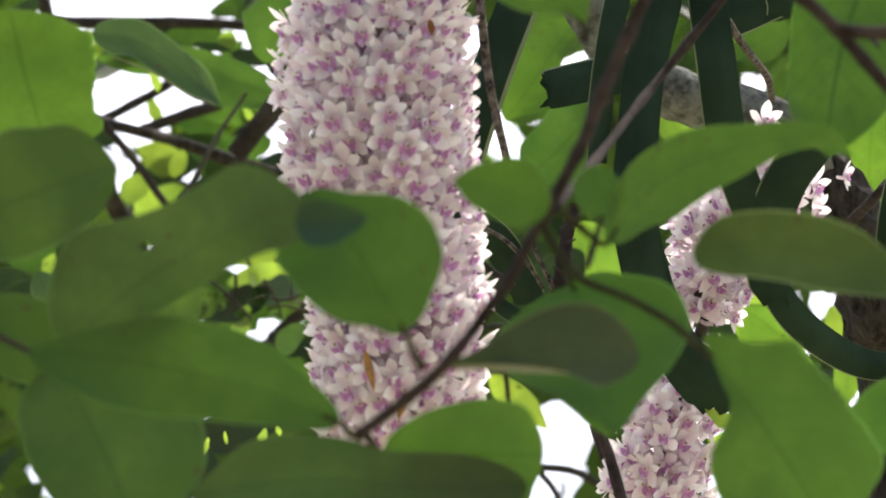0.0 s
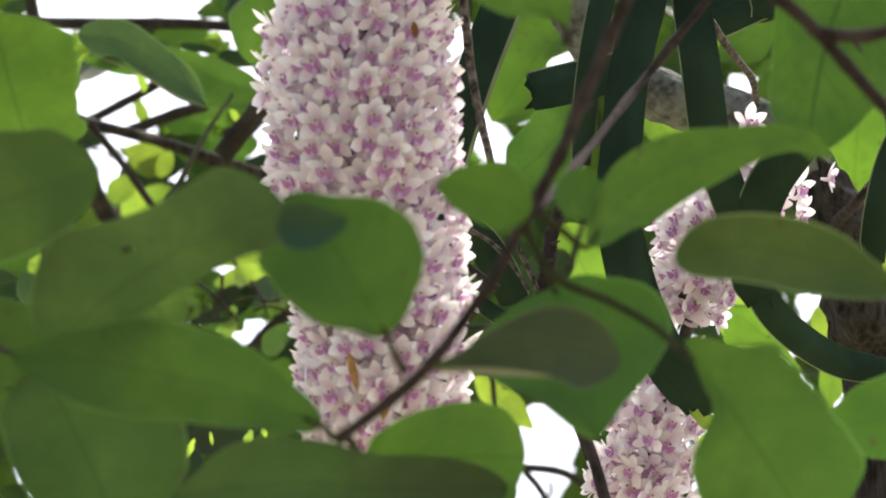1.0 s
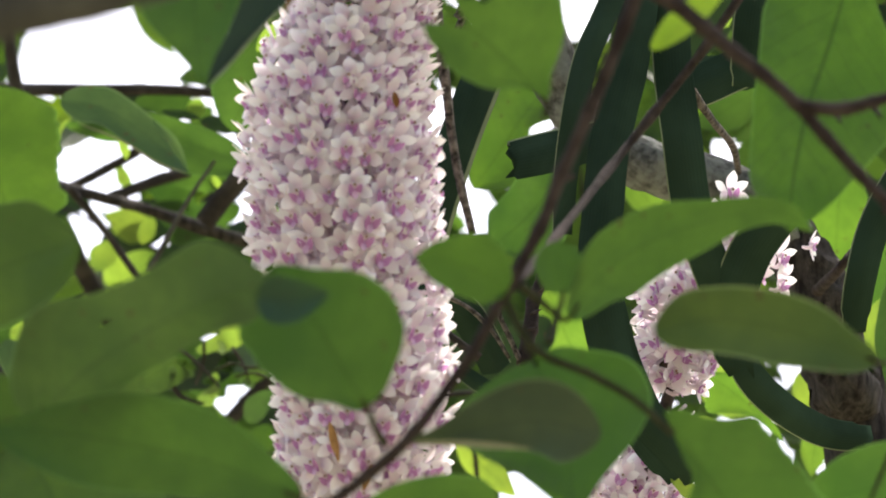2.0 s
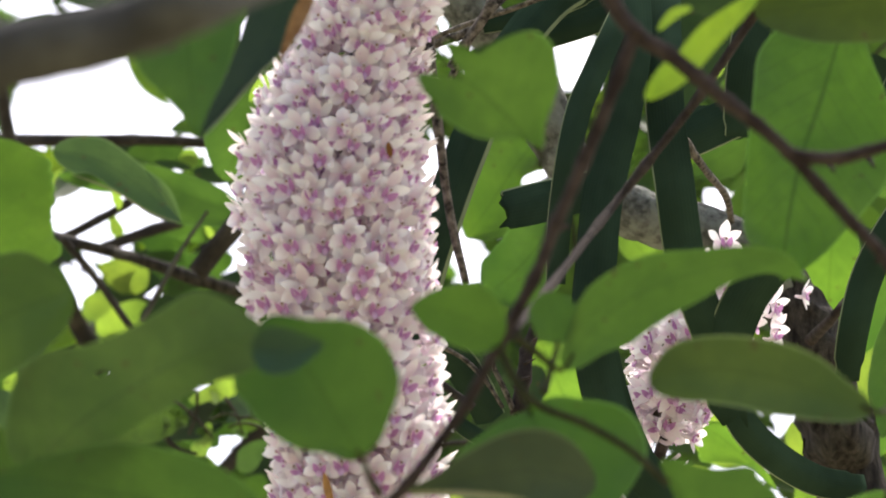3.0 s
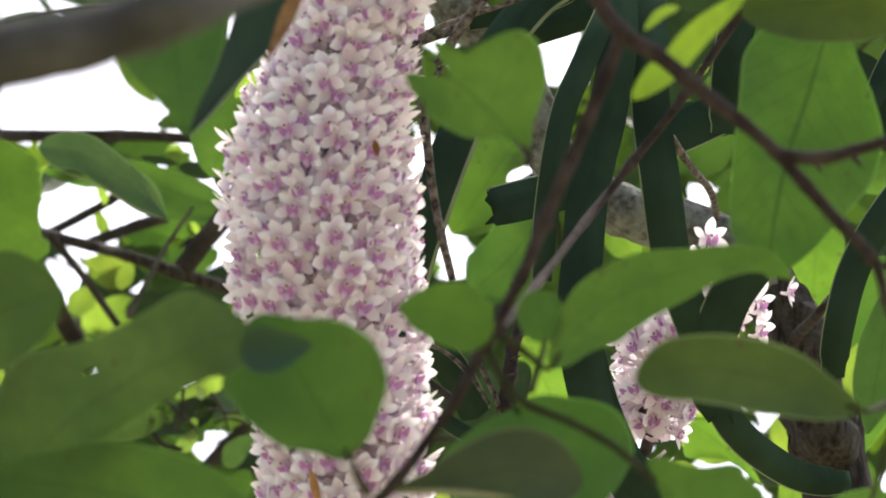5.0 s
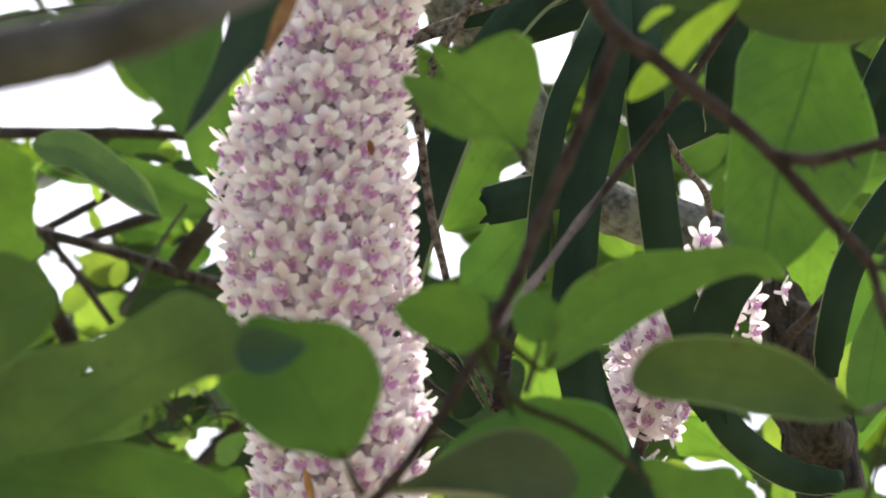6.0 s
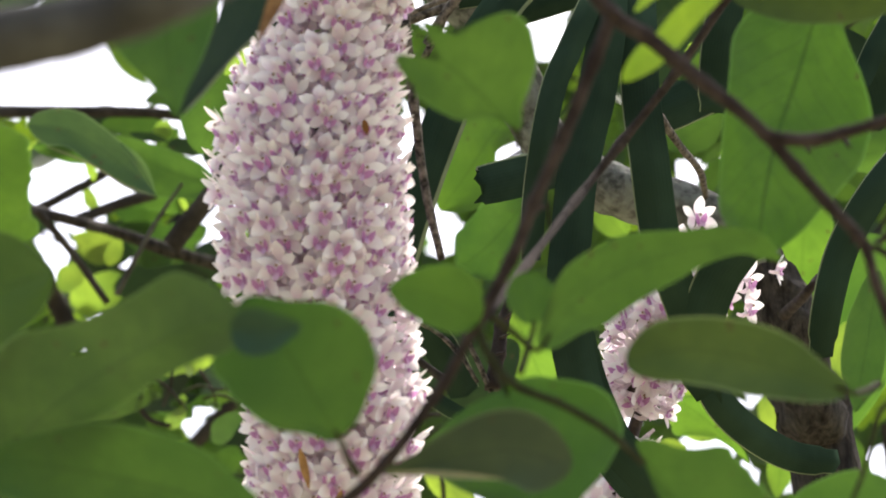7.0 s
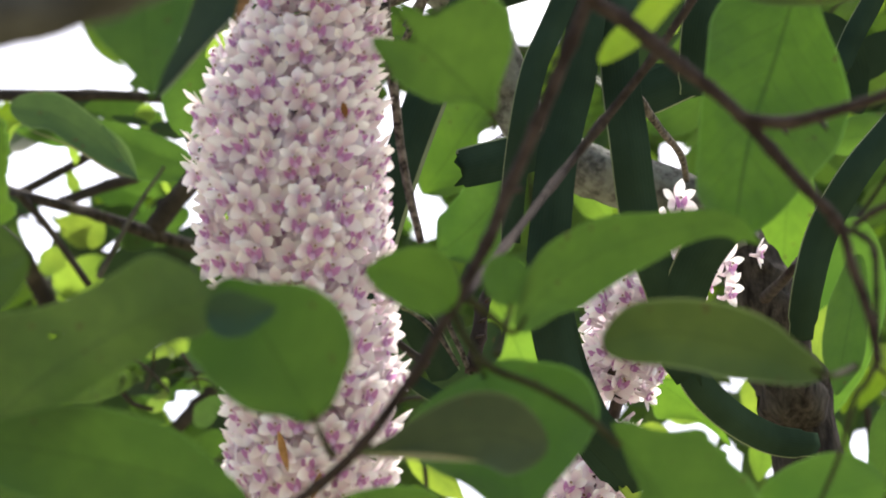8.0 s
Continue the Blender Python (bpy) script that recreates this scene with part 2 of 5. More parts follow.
def add_tube(bm, pts, r0, r1, sides=8, steps=5, rough=0.12, nodes=0.0, mat=0, radii=None):
    """A tapering stem; nodes gives it swollen joints."""
    path = smooth_path(pts, steps)
    n = len(path)
    rings = []
    up = Vector((0.3, 0.2, 0.9)).normalized()
    for i, c in enumerate(path):
        t = (path[min(i + 1, n - 1)] - path[max(i - 1, 0)]).normalized()
        s = t.cross(up)
        s = s.normalized() if s.length > 1e-4 else Vector((1, 0, 0))
        q = s.cross(t)
        r = r0 + (r1 - r0) * i / (n - 1)
        if radii:
            k = min(i // steps, len(radii) - 2)
            r = radii[k] + (radii[k + 1] - radii[k]) * (i / steps - k)
        r *= 1 + nodes * (1 if i % steps == 0 else 0)
        ring = []
        for k in range(sides):
            a = 2 * math.pi * k / sides
            rr = r * (1 + rough * noise.noise(c * 90 + Vector((k * 1.7, 0, 0))))
            ring.append(bm.verts.new(c + (s * math.cos(a) + q * math.sin(a)) * rr))
        rings.append(ring)
    for a, b in zip(rings, rings[1:]):
        for k in range(sides):
            f = bm.faces.new((a[k], a[(k + 1) % sides], b[(k + 1) % sides], b[k]))
            f.material_index = mat
    for ring in (rings[0], rings[-1]):
        bm.faces.new(ring).material_index = mat


def stem(name, parent, mat, pts, r0, r1, label="", **kw):
    bm = bmesh.new()
    add_tube(bm, pts, r0, r1, **kw)
    return part(name, bm, mat, parent, label)


def add_leaf(bm, base, tip, width, fat=0.45, blunt=0.75, bow=0.0, fold=0.0, turn=0.0, wave=0.0, twist=0.0, dish=0.0, quilt=0.0, nl=22, nw=10, seed=0.0):
    """A leaf blade from base to tip. fat: where it is widest; blunt: under 1 rounder; bow: sag out of its plane, as a share of its length;
    fold: degrees each half is raised; turn, twist: degrees about and along its length; dish: curl of the halves; wave: ripple of the margin; quilt: relief between veins."""
    uvl = bm.loops.layers.uv.verify()
    base, tip = Vector(base), Vector(tip)
    y = tip - base
    length = y.length
    y.normalize()
    n = (DOWNWARD - DOWNWARD.dot(y) * y).normalized()
    n = Matrix.Rotation(radians(turn), 3, y) @ n
    x = y.cross(n)
    p = math.log(0.5) / math.log(fat)
    f = radians(fold)
    grid = []
    for i in range(nl + 1):
        s = 0.5 - 0.5 * math.cos(math.pi * i / nl)
        w = width / 2 * max(math.sin(math.pi * s ** p), 0.0) ** blunt
        tw = radians(twist) * (s - 0.5)
        xs, ns = x * math.cos(tw) + n * math.sin(tw), n * math.cos(tw) - x * math.sin(tw)
        c = base + y * (length * s) + n * (bow * length * 4 * s * (1 - s))
        row = []
        for j in range(nw + 1):
            e = 2 * j / nw - 1
            wl = w * (1 + 0.07 * noise.noise(Vector((4 * s, 3 * seed, 5 if e > 0 else 0))))
            rip = wave * width * e * e * math.sin(9 * s + 2 * e + seed)
            rip += quilt * width * math.sin(2 * math.pi * (8 * s - 2.2 * abs(e))) * (1 - abs(e)) * (1 if abs(e) > 0.05 else 0)
            q = c + xs * (e * wl * math.cos(f)) + ns * (abs(e) * wl * math.sin(f) + dish * wl * e * e + rip)
            q += xs * (e * 0.35 * wave * width * math.sin(14 * s + seed))
            row.append((bm.verts.new(q), (0.5 + 0.5 * e, s)))
        grid.append(row)
    for a, b in zip(grid, grid[1:]):
        for k in range(nw):
            quad = (a[k], a[k + 1], b[k + 1], b[k])
            face = bm.faces.new([v for v, _ in quad])
            for lp, (_, uv) in zip(face.loops, quad):
                lp[uvl].uv = uv


def leaf(parent, mat, base, tip, width, label="", stalk=None, **kw):
    bm = bmesh.new()
    rnd = random.Random(round(width * 1e5 + base[0] * 1e4))
    shape = dict(bow=rnd.uniform(-0.07, 0.10), dish=rnd.uniform(-0.30, 0.25), wave=rnd.uniform(0.008, 0.025), twist=rnd.uniform(-22, 22), quilt=0.006, nl=44, nw=12)
    shape.update(kw)
    add_leaf(bm, base, tip, width, seed=rnd.uniform(0, 6), **shape)
    if stalk:
        add_tube(bm, [stalk, (Vector(stalk) + Vector(base)) / 2 + Vector((0, 0, -0.001)), base, Vector(base).lerp(Vector(tip), 0.04)], 0.0011, 0.0004, sides=6, steps=3, mat=1)
    return part("leaf", bm, [mat, PETIOLE], parent, label)


def profile(widths, s, tip):
    """Half-width of a blade at s of its length, from a few widths spread evenly along it; tip: under 1 more pointed."""
    n = len(widths)
    g = [w / math.sqrt(4 * (k + 1) / (n + 1) * (1 - (k + 1) / (n + 1))) for k, w in enumerate(widths)]
    g = [g[0]] + g + [g[-1] * tip]
    x = s * (n + 1)
    i = min(int(x), n)
    f = x - i
    a, b, c, d = g[max(i - 1, 0)], g[i], g[i + 1], g[min(i + 2, n + 1)]
    y = 0.5 * (2 * b + (c - a) * f + (2 * a - 5 * b + 4 * c - d) * f * f + (3 * b - a - 3 * c + d) * f ** 3)
    return y * math.sqrt(max(4 * s * (1 - s), 0.0))


def blade(parent, mat, spine, left, right, label="", stalk=None, tip=0.55, cup=(0.12, 0.12), wave=0.03, notch=0.0, turn=0.0, hole=None, bite=0.0, nl=44, nw=16):
    """A broad leaf along a curved midrib, base first. left, right: half-widths in millimetres at even steps; cup: how far each half lifts out of the plane,
    as a share of its width; wave: ripple of the margin; notch: depth of a notch at the tip; bite: small tears of the margin; hole: where an insect has eaten through."""
    bm = bmesh.new()
    uvl = bm.loops.layers.uv.verify()
    path = smooth_path(spine, 16)
    seed = 7.0 * spine[0][0] + 31.0 * spine[-1][2]
    n = len(path) - 1
    length = sum((b - a).length for a, b in zip(path, path[1:]))
    grid = []
    for i in range(nl + 1):
        s = 0.5 - 0.5 * math.cos(math.pi * i / nl)
        row = []
        for j in range(nw + 1):
            e = 2 * j / nw - 1
            q = s * (1 - notch * max(0.0, 1 - abs(e) * 1.7) * s ** 4 - (0.9 * notch * abs(e) ** 5 * s ** 5))
            k = min(int(q * n), n - 1)
            c = path[k].lerp(path[k + 1], q * n - k)
            y = (path[min(k + 2, n)] - path[max(k - 1, 0)]).normalized()
            up = Matrix.Rotation(radians(turn), 3, y) @ (DOWNWARD - DOWNWARD.dot(y) * y).normalized()
            x = y.cross(up)
            w = profile(right if e > 0 else left, min(s, 0.9) if notch else s, tip) / 1000
            big = max(max(left), max(right)) / 1000
            edge = 1 + 0.035 * noise.noise(Vector((6 * s, seed, 3 if e > 0 else 0))) + bite * min(0.0, noise.noise(Vector((26 * s, seed, 9 if e > 0 else 4))) - 0.1)
            lift = cup[1 if e > 0 else 0] * w * abs(e) ** 1.4
            lift += wave * big * e * e * math.sin(11 * s + 2.5 * e + seed)
            lift += 0.05 * big * noise.noise(Vector((3.2 * s + seed, 1.6 * e, seed)))
            lift += 0.010 * big * math.sin(2 * math.pi * (9 * s - 2.4 * abs(e))) * (1 - abs(e)) * min(1.0, abs(e) * 8)
            row.append((bm.verts.new(c + x * (e * w * edge) + up * lift), (0.5 + 0.5 * e, s)))
        grid.append(row)
    for a, b in zip(grid, grid[1:]):
        for k in range(nw):
            quad = (a[k], a[k + 1], b[k + 1], b[k])
            if hole and abs((a[k][1][1] + b[k][1][1]) / 2 - hole[0]) < 0.016 and a[k][1][0] <= 0.5 + 0.5 * hole[1] < a[k + 1][1][0]:
                continue
            face = bm.faces.new([v for v, _ in quad])
            for lp, (_, uv) in zip(face.loops, quad):
                lp[uvl].uv = uv
    if stalk:
        base, along = Vector(spine[0]), (path[2] - path[0]).normalized()
        add_tube(bm, [stalk, (Vector(stalk) + base) / 2 + Vector((0, 0, -0.001)), base - along * 0.001, base + along * length * 0.06], 0.0014, 0.0006, sides=6, steps=3, mat=1)
    return part("leaf", bm, [mat, PETIOLE], parent, label)


def strap(parent, pts, width, keel=28, rim=True, turn=0.0, ragged=False, edge=0.93, label=""):
    """An orchid strap leaf: a long thick V-shaped blade with a blunt, sometimes torn end and a pale edge."""
    bm = bmesh.new()
    uvl = bm.loops.layers.uv.verify()
    path = smooth_path(pts, 8)
    n = len(path)
    rows = []
    for i, c in enumerate(path):
        s = i / (n - 1)
        t = (path[min(i + 1, n - 1)] - path[max(i - 1, 0)]).normalized()
        nn = (DOWNWARD - DOWNWARD.dot(t) * t).normalized()
        nn = Matrix.Rotation(radians(turn), 3, t) @ nn
        x = t.cross(nn)
        w = width / 2 * (0.9 + 0.1 * math.sin(math.pi * s)) * (1 if s < 0.93 else 0.85)
        row = []
        for e in (-1, -edge, -0.5, 0, 0.5, edge, 1):
            lift = abs(e) * w * math.sin(radians(keel))
            end = t * (0.006 * math.sin(e * 5.5) if ragged and i == n - 1 else 0)
            row.append((c + x * (e * w) - nn * lift + end, c + x * (e * w) - nn * (lift + 0.0016 * (1 - 0.7 * abs(e))) + end, s, e))
        rows.append(row)
    front = [[bm.verts.new(q[0]) for q in r] for r in rows]
    back = [[bm.verts.new(q[1]) for q in r] for r in rows]
    m = len(front[0])

    def face(vs, uvs, mi):
        f = bm.faces.new(vs)
        f.material_index = mi
        for lp, uv in zip(f.loops, uvs):
            lp[uvl].uv = uv

    for i in range(n - 1):
        for k in range(m - 1):
            uvs = [(0.5 + 0.5 * rows[a][b][3], rows[a][b][2]) for a, b in ((i, k), (i, k + 1), (i + 1, k + 1), (i + 1, k))]
            mi = 1 if rim and k == m - 2 else 0
            face((front[i][k], front[i][k + 1], front[i + 1][k + 1], front[i + 1][k]), uvs, mi)
            face((back[i][k + 1], back[i][k], back[i + 1][k], back[i + 1][k + 1]), uvs, mi)
        for k in (0, m - 1):
            a = (front[i][k], front[i + 1][k], back[i + 1][k], back[i][k])
            face(a if k == 0 else a[::-1], [(0.5, 0.5)] * 4, 1 if rim and k else 0)
    for i in (0, n - 1):
        for k in range(m - 1):
            face((front[i][k], front[i][k + 1], back[i][k + 1], back[i][k]), [(0.5, 0.5)] * 4, 0)
    return part("strap_leaf", bm, [STRAP, RIM], parent, label)


def add_petal(bm, root, direction, normal, length, width, cup=0.25, blunt=0.6, fat=0.6, mat=0, nl=5, nw=4):
    uvl = bm.loops.layers.uv.verify()
    y = Vector(direction).normalized()
    n = (Vector(normal) - Vector(normal).dot(y) * y).normalized()
    x = y.cross(n)
    p = math.log(0.5) / math.log(fat)
    grid = []
    for i in range(nl + 1):
        s = i / nl
        w = width / 2 * max(0.12 * (1 - s), max(math.sin(math.pi * min(s ** p, 0.985)), 0) ** blunt)
        row = []
        for j in range(nw + 1):
            e = 2 * j / nw - 1
            q = Vector(root) + y * (length * s) + x * (e * w) + n * (cup * length * (s * s * 0.6) + cup * w * e * e)
            row.append((bm.verts.new(q), (0.5 + 0.5 * e, s)))
        grid.append(row)
    for a, b in zip(grid, grid[1:]):
        for k in range(nw):
            quad = (a[k], a[k + 1], b[k + 1], b[k])
            f = bm.faces.new([v for v, _ in quad])
            f.material_index = mat
            for lp, (_, uv) in zip(f.loops, quad):
                lp[uvl].uv = uv


def flower_mesh(seed, stalk=True):
    """One small orchid flower. It faces +y, its top is +z, its stalk runs back along -y."""
    rnd = random.Random(seed)
    bm = bmesh.new()
    j = lambda a: rnd.uniform(-a, a)
    open_wide = rnd.uniform(0.28, 0.62)
    front = Vector((0, 1, 0))
    # upper sepal, two petals, two broad lower sepals
    for ang, ln, wd, mat in ((90, 10.2, 5.6, 4), (34, 9.6, 4.6, 0), (146, 9.6, 4.6, 0), (-32, 9.6, 5.8, 4), (212, 9.6, 5.8, 4)):
        a = radians(ang + j(9))
        d = Vector((math.cos(a), open_wide + j(0.14), math.sin(a)))
        add_petal(bm, d * 0.0008, d, front, (ln + j(0.8)) / 1000, (wd + j(0.5)) / 1000, cup=0.16 + j(0.22), blunt=0.74, fat=0.54, mat=mat, nl=6)
    # lip: two upright purple side lobes that meet below, a lilac tongue bent forward between them, a pale spur under it
    size = rnd.uniform(0.9, 1.15)
    for sx in (-1, 1):
        add_petal(bm, (sx * 0.0004, 0.0034, -0.0044), (sx * 0.44 + j(0.1), 0.30 + j(0.15), 1.0), (-sx * 0.35, 1.0, -0.2), 0.0062 * size, 0.0028 * size, cup=0.12, mat=1, nl=4, nw=3, blunt=0.7, fat=0.5)
    add_petal(bm, (0, 0.0036, -0.0012), (j(0.1), 0.38, -0.95), (0, 0.9, 0.42), 0.0040 * size, 0.0026 * size, cup=0.3, mat=2, nl=5, nw=4, blunt=0.55, fat=0.55)
    add_tube(bm, [(0, 0.0030, -0.0030), (0, 0.0008, -0.0050), (0, -0.0024, -0.0046)], 0.0014, 0.0008, sides=6, steps=2, mat=0)
    # column and anther cap
    add_tube(bm, [(0, 0.0004, 0), (0, 0.0024, 0.0010), (0, 0.0042, 0.0010)], 0.0011, 0.0009, sides=6, steps=2, mat=0)
    cap = Vector((0, 0.0046, 0.0010))
    bmesh.ops.create_icosphere(bm, subdivisions=1, radius=0.0007, matrix=Matrix.Translation(cap))
    for f in bm.faces:
        if all((v.co - cap).length < 0.00075 for v in f.verts):
            f.material_index = 3
    if stalk:
        add_tube(bm, [(0, 0, 0), (0, -0.010, 0.001), (0, -0.022, 0.004)], 0.0007, 0.0009, sides=5, steps=2, mat=0)
    me = bpy.data.meshes.new("flower")
    bm.to_mesh(me)
    bm.free()
    for f in me.polygons:
        f.use_smooth = True
    for m in FLOWER_SKINS:
        me.materials.append(m)
    return me


FLOWERS = [flower_mesh(s) for s in range(8)]


def spike(plant, pts, widths, pitch, around, seed, label, first=0.0, wild=1.0):
    """A hanging flower spike: a stalk and flowers packed round it. widths: radius to the petals along the spike."""
    rnd = random.Random(seed)
    axis = stem("flower_spike", plant, STALK, pts, 0.0032, 0.0022, label, sides=8)
    path = smooth_path(pts, 24)
    dist = [0.0]
    for a, b in zip(path, path[1:]):
        dist.append(dist[-1] + (b - a).length)
    total = dist[-1]
    count = int(total / pitch)
    rest = bmesh.new()
    for ring in range(count):
        s = (ring + 0.5) / count
        if s < first:
            continue
        k = min(range(len(dist)), key=lambda i: abs(dist[i] - s * total))
        c = path[k]
        t = (path[min(k + 1, len(path) - 1)] - path[max(k - 1, 0)]).normalized()
        g = k / (len(path) - 1) * (len(widths) - 1)
        i = min(int(g), len(widths) - 2)
        rad = widths[i] + (widths[i + 1] - widths[i]) * (g - i)
        side = t.cross(Vector((0, 1, 0))).normalized()
        fore = side.cross(t)
        num = max(5, round(around * rad / 0.036))
        for q in range(2 * num):
            inner = q >= num
            a = 2 * math.pi * (q + 0.5 * (ring % 2 + inner) + rnd.uniform(-0.25, 0.25)) / num
            out = side * math.cos(a) + fore * math.sin(a)
            if wild > 1 and rnd.random() < 0.14:
                continue
            face = (out + side * rnd.uniform(-0.16, 0.16) * wild + Vector((0, 0, -0.22 + rnd.uniform(-0.16, 0.16) * wild))).normalized()
            up = Vector((rnd.uniform(-0.28, 0.28) * wild, rnd.uniform(-0.28, 0.28) * wild, 1))
            x = face.cross(up).normalized()
            z = x.cross(face)
            m = Matrix((x, face, z)).transposed().to_4x4()
            m.translation = c + out * (rad * (0.68 if inner else 1.0) - 0.006 + rnd.uniform(-0.004, 0.002)) - t * rnd.uniform(-0.004, 0.004)
            m = m @ Matrix.Scale(rnd.uniform(0.80, 1.02), 4)
            me = FLOWERS[rnd.randrange(len(FLOWERS))]
            if inner or out.y > 0.05:
                old = len(rest.verts)
                rest.from_mesh(me)
                rest.verts.ensure_lookup_table()
                for v in rest.verts[old:]:
                    v.co = m @ v.co
                continue
            ob = new("flower", me)
            ob.matrix_world = m
            ob.parent = axis
    tagged(part("flower_mass", rest, FLOWER_SKINS, axis, "packed white flowers behind the outer ones"), kind="stuff")
    return axis


# ---- ground ----
# sheet out of view that also serves as a reflector from below
bm = bmesh.new()
bmesh.ops.create_grid(bm, x_segments=40, y_segments=40, size=400)
ground = tagged(part("ground", bm, PALE_GROUND), "unseen ground, pale to bounce light up into the trees", "ground", kind="structure")

# ---- the tree that carries the orchid ----
orchid_tree = stem("tree", None, BARK, [(0.36, 2.05, -0.05), (0.34, 2.05, 0.9), (0.27, 2.02, 1.7), (0.2016, 2.0554, 2.3978), (0.1894, 2.0326, 2.4467), (0.1773, 2.0132, 2.4884), (0.1631, 2.0109, 2.5170), (0.1434, 2.0119, 2.5385)], 0.05, 0.014, sides=20, steps=12, rough=0.45, radii=[0.05, 0.042, 0.03, 0.0165, 0.0155, 0.0145, 0.0135, 0.012])
tagged(orchid_tree, "dark rough-barked tree with a grey lichen-patched limb carrying an orchid", "tree")
stem("limb", orchid_tree, GREY, [(0.1645, 2.0120, 2.5146), (0.1462, 1.9943, 2.5288), (0.1205, 1.9898, 2.5386), (0.0908, 1.9860, 2.5467), (0.0678, 1.9795, 2.5606), (0.0535, 1.9698, 2.5814), (0.0381, 1.9561, 2.6108), (0.0043, 1.9412, 2.6427), (-0.0370, 1.9643, 2.7114)], 0.0135, 0.011, "grey limb with pale lichen", sides=16, steps=10, rough=0.2)
stem("twig", orchid_tree, ROOT, [(0.1017, 1.8328, 2.5202), (0.1098, 1.8376, 2.5100), (0.1197, 1.8609, 2.5073), (0.1317, 1.9108, 2.5186), (0.1382, 1.9700, 2.5337)], 0.0019, 0.0016, rough=0.35)
stem("twig", orchid_tree, TWIG_RED, [(0.1732, 1.9663, 2.4706), (0.1795, 1.9162, 2.4597), (0.1847, 1.9129, 2.4667)], 0.003, 0.0015)

# ---- orchid ----
orchid = stem("orchid", None, STALK, [(0.1031, 1.8750, 2.5953), (0.0944, 1.8508, 2.5999), (0.0833, 1.8256, 2.6066)], 0.010, 0.007)
tagged(orchid, "foxtail orchid with hanging white and purple flower spikes", "orchid")
strap(orchid, [(0.0922, 1.8036, 2.5830), (0.0764, 1.7533, 2.5252), (0.0664, 1.7442, 2.4973), (0.0594, 1.7419, 2.4786), (0.0543, 1.7421, 2.4544), (0.0505, 1.7541, 2.4287), (0.0491, 1.7642, 2.4071)], 0.0110)
strap(orchid, [(0.0834, 1.7761, 2.5708), (0.0837, 1.7553, 2.5208), (0.0780, 1.7518, 2.4809), (0.0728, 1.7511, 2.4588), (0.0686, 1.7501, 2.4374), (0.0661, 1.7506, 2.4126), (0.0641, 1.7520, 2.3860), (0.0686, 1.7659, 2.3561), (0.0792, 1.7759, 2.3347), (0.0986, 1.7942, 2.3192), (0.1075, 1.8080, 2.3132)], 0.0175, rim=False)
strap(orchid, [(0.0997, 1.8036, 2.5830), (0.0963, 1.7642, 2.5254), (0.0963, 1.7608, 2.4854), (0.0999, 1.7651, 2.4525), (0.1030, 1.7752, 2.4307), (0.1064, 1.7813, 2.4176), (0.1164, 1.8017, 2.3977), (0.1230, 1.8191, 2.3841)], 0.0174, turn=10)
strap(orchid, [(0.1533, 1.8113, 2.5901), (0.1406, 1.8043, 2.5577), (0.1349, 1.8060, 2.5304), (0.1324, 1.8186, 2.5033)], 0.0165)
strap(orchid, [(0.1007, 1.8566, 2.5165), (0.1165, 1.8629, 2.5267), (0.1350, 1.8686, 2.5382), (0.1537, 1.8759, 2.5462)], 0.0192)
strap(orchid, [(-0.0113, 1.8017, 2.3977), (-0.0070, 1.7915, 2.4196), (0.0017, 1.7792, 2.4459), (0.0124, 1.7759, 2.4767), (0.0283, 1.7783, 2.5189), (0.0503, 1.7933, 2.5576), (0.0734, 1.8057, 2.5784)], 0.0179, edge=0.80)
strap(orchid, [(0.0646, 1.8115, 2.4179), (0.0686, 1.8241, 2.3968), (0.0754, 1.8368, 2.3756), (0.0883, 1.8504, 2.3521), (0.1031, 1.8605, 2.3363)], 0.0206, rim=False)
strap(orchid, [(0.0792, 1.9055, 2.6189), (0.0616, 1.8963, 2.6071), (0.0442, 1.8863, 2.5970), (0.0296, 1.8765, 2.5865)], 0.0089)
strap(orchid, [(0.2223, 1.8139, 2.4899), (0.2004, 1.8063, 2.4588), (0.1869, 1.8167, 2.4366), (0.1803, 1.8270, 2.4143), (0.1780, 1.8461, 2.3971)], 0.0142)
strap(orchid, [(0.1243, 1.8385, 2.3898), (0.1341, 1.8457, 2.3742), (0.1503, 1.8700, 2.3696), (0.1702, 1.9017, 2.3726), (0.1931, 1.9306, 2.3816)], 0.0144)
strap(orchid, [(0.1403, 1.7702, 2.4178), (0.1290, 1.7864, 2.4067), (0.1224, 1.8058, 2.3889), (0.1255, 1.8257, 2.3698)], 0.0193, ragged=True)
strap(orchid, [(0.0420, 1.8275, 2.5552), (0.0645, 1.8155, 2.5574), (0.0846, 1.8123, 2.5643), (0.1027, 1.8166, 2.5786)], 0.0113)
strap(orchid, [(0.0196, 1.8595, 2.5812), (0.0454, 1.8574, 2.5859), (0.0712, 1.8530, 2.5953)], 0.0103)
stem("aerial_root", orchid, ROOT, [(0.0039, 1.7544, 2.5701), (-0.0033, 1.6824, 2.4878), (-0.0014, 1.6784, 2.4491), (0.0025, 1.6921, 2.4198), (0.0065, 1.7018, 2.3989), (0.0111, 1.7096, 2.3822)], 0.0022, 0.0017, rough=0.3)
stem("aerial_root", orchid, ROOT, [(0.0223, 1.9211, 2.4432), (0.0269, 1.9255, 2.4339), (0.0313, 1.9293, 2.4257), (0.0352, 1.9331, 2.4175)], 0.0012, 0.0014, rough=0.4)
